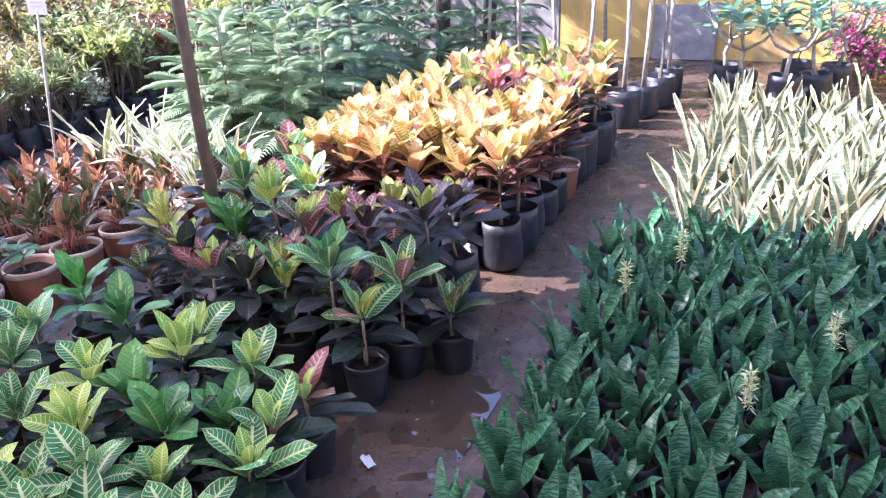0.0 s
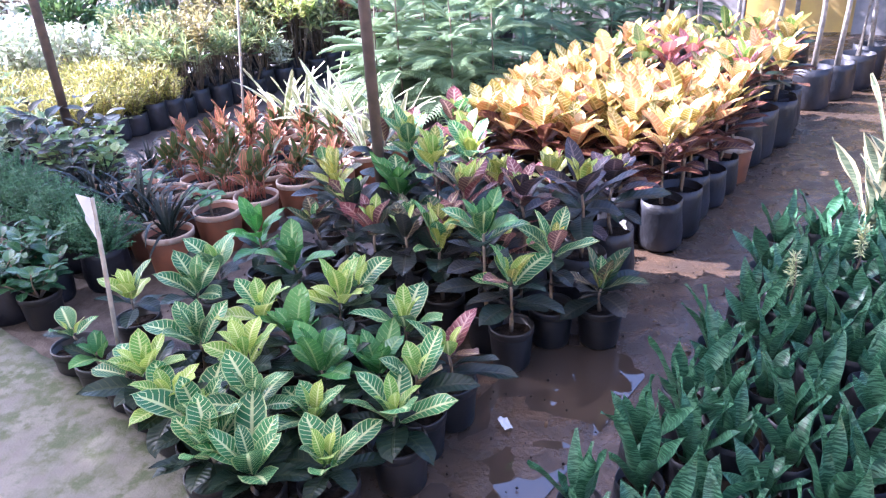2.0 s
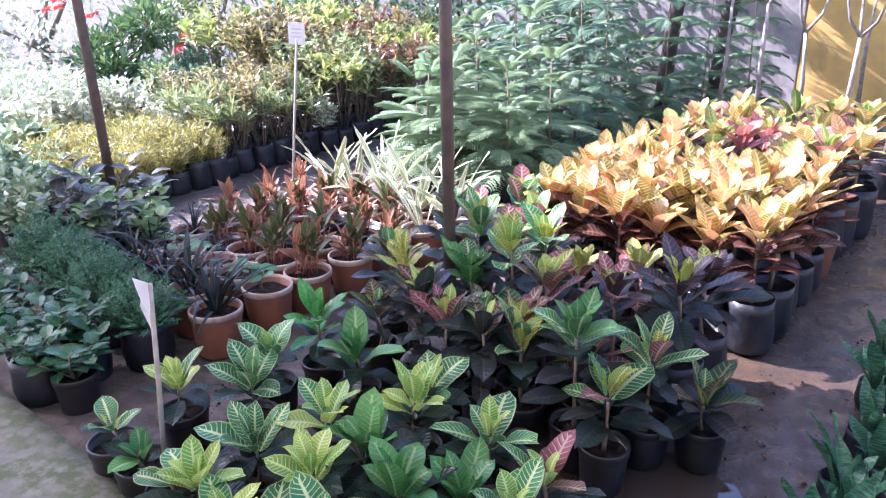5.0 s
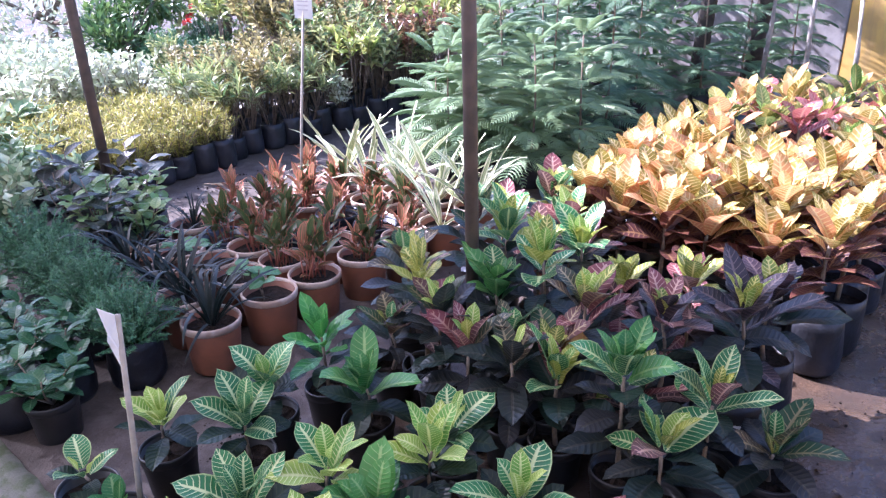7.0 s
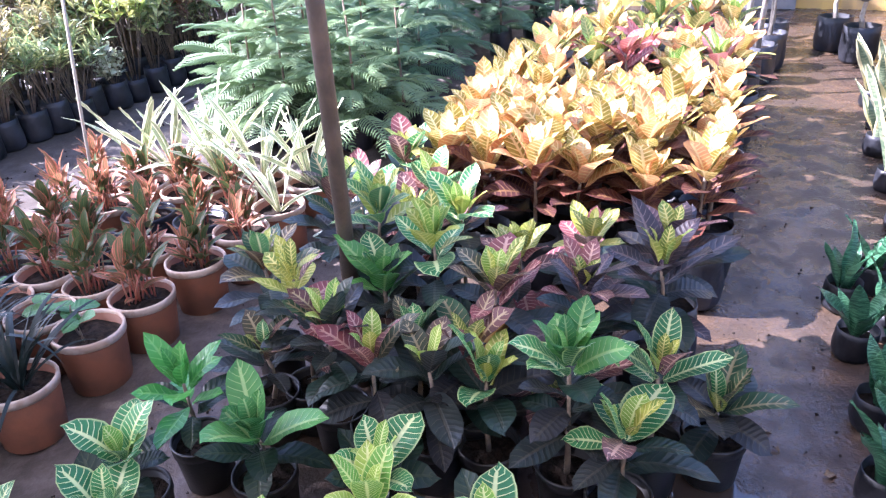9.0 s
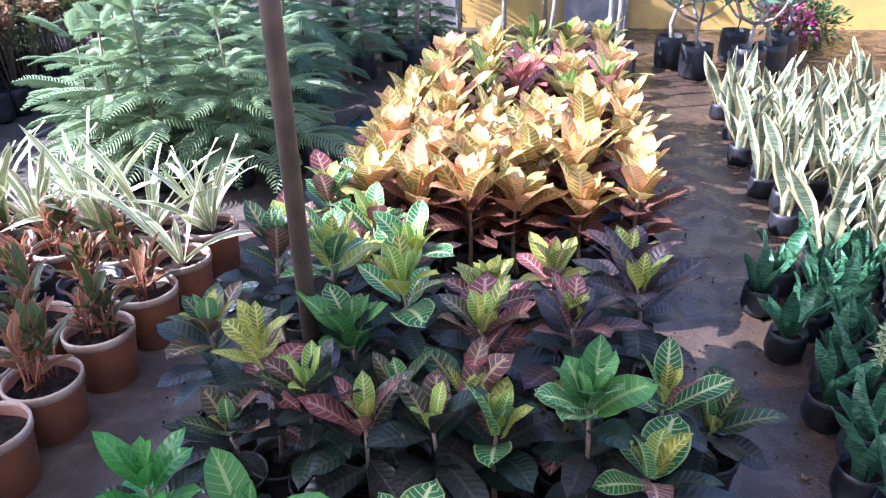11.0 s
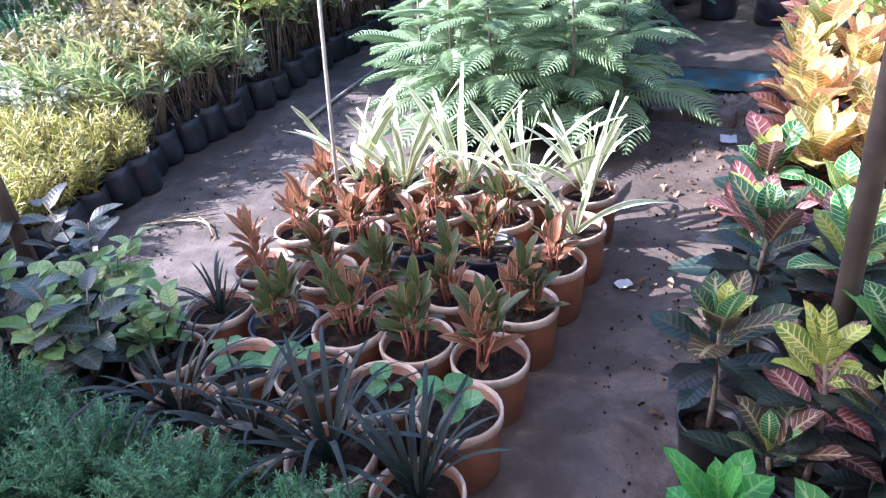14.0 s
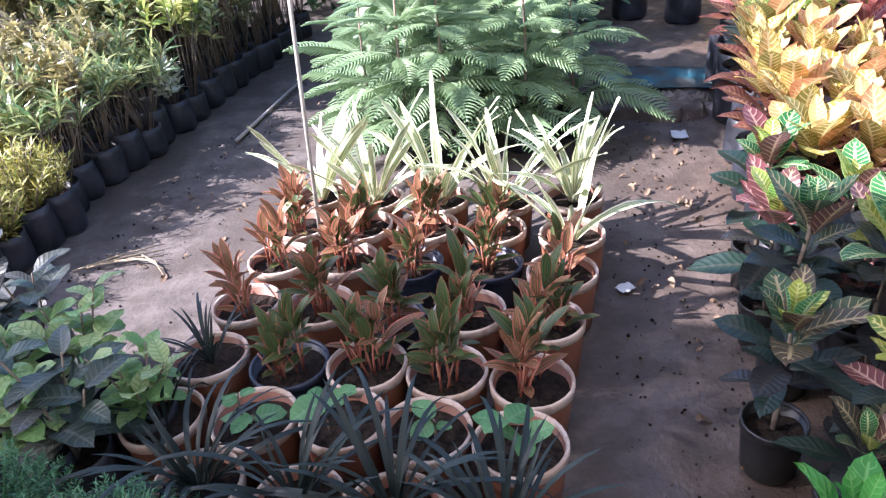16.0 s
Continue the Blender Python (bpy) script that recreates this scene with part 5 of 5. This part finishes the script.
def earth_ledge():
    """A trodden lip of earth across the path, steep towards the pots."""
    nu, nv = 44, 22
    verts = []
    for j in range(nv + 1):
        for i in range(nu + 1):
            u, t = -2.93 + 0.66 * i / nu, j / nv
            v = 4.56 + 0.05 * noise.noise((u * 5, 0, 8)) + 0.4 * t
            z = 0.075 * min(1.0, t / 0.1) * (1 - max(0.0, (t - 0.35) / 0.65)) * min(1.0, min(i, nu - i) / 3) + 0.018 * noise.noise((u * 16, v * 16, 2)) + 0.01 * noise.noise((u * 40, v * 40, 6)) - 0.012
            verts.append(tuple(bed(u, v, z)))
    k = nu + 1
    me = bpy.data.meshes.new("earth_ledge")
    me.from_pydata(verts, [], [(j * k + i, j * k + i + 1, (j + 1) * k + i + 1, (j + 1) * k + i) for j in range(nv) for i in range(nu)])
    me.materials.append(M_MUD)
    tagged(new("earth_ledge", me), "low crumbling lip of brown earth across the path", "earth", kind="structure")


earth_ledge()

# ---- litter on the ground ----
M_DRYLEAF = leaf_mat("dry_leaf", (0.16, 0.1, 0.06), (0.28, 0.2, 0.13), (0.3, 0.22, 0.15), 0.5, 7.0, 1.2, 0.1, 0.7, 0.1)
DRY = [blade("fallen_leaf", M_DRYLEAF, l, l * 0.5, d, 0.5, 0.5, 0.006, 5, 4, 0.15, 0.3, k) for k, (l, d) in enumerate(((0.035, 1.2), (0.05, 0.8), (0.025, 1.6)))]


def scatter_leaves(u0, u1, v0, v1, count):
    for _ in range(count):
        ob = new("fallen_leaf", rng.choice(DRY))
        p = bed(rng.uniform(u0, u1), rng.uniform(v0, v1), 0.016)
        ob.matrix_basis = Matrix.Translation(p) @ pose(0, 0, 0, rng.uniform(-12, 12), rng.uniform(-20, 20), rng.uniform(0, 360)) @ Matrix.Diagonal((1, 1, 1, 1)) 
        tagged(ob, "small dry curled leaf lying on the mud", "leaf", "fallen leaves")


scatter_leaves(-2.75, -2.4, 1.6, 4.4, 48)
scatter_leaves(-5.0, -4.25, 2.0, 5.2, 44)
scatter_leaves(-1.05, -0.7, 1.2, 5.5, 16)


def crumbs(name, mat, label, areas, count, size):
    """Small clods and stones, too many to count."""
    verts, faces = [], []
    r = random.Random(len(name))
    for _ in range(count):
        u0, u1, v0, v1 = r.choice(areas)
        c = bed(r.uniform(u0, u1), r.uniform(v0, v1), 0.004)
        k = size * r.uniform(0.35, 1.0) ** 2
        b = len(verts)
        q = Matrix.Rotation(r.uniform(0, 6.28), 3, "Z") @ Matrix.Rotation(r.uniform(0, 1.5), 3, "X")
        for d in ((1, 0, 0), (-1, 0, 0), (0, 1, 0), (0, -1, 0), (0, 0, 1), (0, 0, -1)):
            verts.append(tuple(c + q @ (Vector(d) * k * r.uniform(0.6, 1.2))))
        faces += [(b, b + 2, b + 4), (b + 2, b + 1, b + 4), (b + 1, b + 3, b + 4), (b + 3, b, b + 4), (b + 2, b, b + 5), (b + 1, b + 2, b + 5), (b + 3, b + 1, b + 5), (b, b + 3, b + 5)]
    me = bpy.data.meshes.new(name)
    me.from_pydata(verts, [], faces)
    me.materials.append(mat)
    tagged(new(name, me), label, "debris", kind="stuff")


crumbs("clods", M_SOIL, "small dark clods scattered over the mud", ((-2.8, -2.3, 1.6, 5.0), (-5.1, -4.2, 2.0, 6.0), (-1.2, -0.65, 1.0, 6.0), (-2.7, -2.4, 0.85, 1.6)), 1500, 0.008)
crumbs("trodden_crumbs", M_SOIL, "dark damp crumbs of soil trodden into the path", ((-2.42, -2.24, 1.4, 4.2), (-2.75, -2.3, 1.4, 4.2), (-5.1, -4.9, 2.0, 5.2)), 360, 0.01)
crumbs("chips", M_STONE, "small concrete chips along the slab edge", ((-6.0, -1.6, 0.76, 0.84),), 220, 0.016)
crumbs("rubble", M_STONE, "broken stones along the edge of the path", ((-2.85, -2.25, 4.72, 4.98),), 160, 0.05)


def ground_stick(a, b, radius, mat, name, label):
    p, q = bed(*a, 0.02), bed(*b, 0.02)
    ob = new(name, tubes(name, [([tuple(p), tuple(p.lerp(q, 0.5) + Vector((0.01, 0.015, 0.004))), tuple(q)], [radius, radius * 0.9, radius * 0.7])], mat, 7))
    tagged(ob, label, "stick", "sticks on the ground")


ground_stick((-4.98, 4.3), (-5.02, 5.6), 0.012, M_STICK, "bamboo_stick", "bamboo stick lying along the shrub bags")
for k in range(6):
    ground_stick((-5.05 + 0.05 * k, 2.85 + 0.03 * k), (-4.75 + 0.03 * k, 3.1 - 0.05 * k), 0.004, M_STRAW, "dry_stalk", "dry straw-coloured stalk lying beside the bags")


def paper(p, turn, sx_, sy_, name="paper_scrap", label="crumpled white paper scrap on the wet mud"):
    bm = bmesh.new()
    n = 6
    g = [[bm.verts.new((sx_ * (i / n - 0.5), sy_ * (j / n - 0.5), 0.012 + 0.012 * noise.noise((i * 0.6 + turn, j * 0.6, 4)))) for i in range(n + 1)] for j in range(n + 1)]
    for j in range(n):
        for i in range(n):
            bm.faces.new((g[j][i], g[j][i + 1], g[j + 1][i + 1], g[j + 1][i]))
    ob = new(name, to_mesh(name, bm, M_CARD))
    ob.matrix_basis = Matrix.Translation(p) @ pose(0, 0, 0, 0, 0, turn)
    tagged(ob, label, "paper", "paper scraps")


paper(bed(-1.02, 1.52), 30, 0.03, 0.06)
paper(bed(-2.45, 4.35), 70, 0.1, 0.08)
paper(bed(-2.72, 2.9), 15, 0.06, 0.05)


# small white tag tied to a croton
tag = new("plant_tag", box_mesh("plant_tag", 0.022, 0.002, 0.045, M_CARD, 0.0006))
tag.matrix_basis = Matrix.Translation((-0.075, 2.42, 0.235)) @ pose(0, 0, 0, 12, 6, 10)
tagged(tag, "small white paper tag on a croton stem", "tag")


# red flowers on the dark bushes
M_RED = small_leaf_mat("red_petals", (0.6, 0.03, 0.03), (0.8, 0.1, 0.07))
BLOSSOM = leaf_cloud("red_flower", M_RED, [((0, 0, 0), (math.cos(k * 1.05), math.sin(k * 1.05), 0.3)) for k in range(12)], 0.07, 5, 0.8, 0.2)
for tree in [o for o in scene.objects if o.get("label", "") == "dark green leafy bush with a few red flowers"]:
    for k in range(6):
        a = 0.9 * k
        child("red_flower", BLOSSOM, tree, Matrix.Translation((0.75 * math.cos(a), 0.75 * math.sin(a), 0.75 + 0.12 * k)), "red flower")
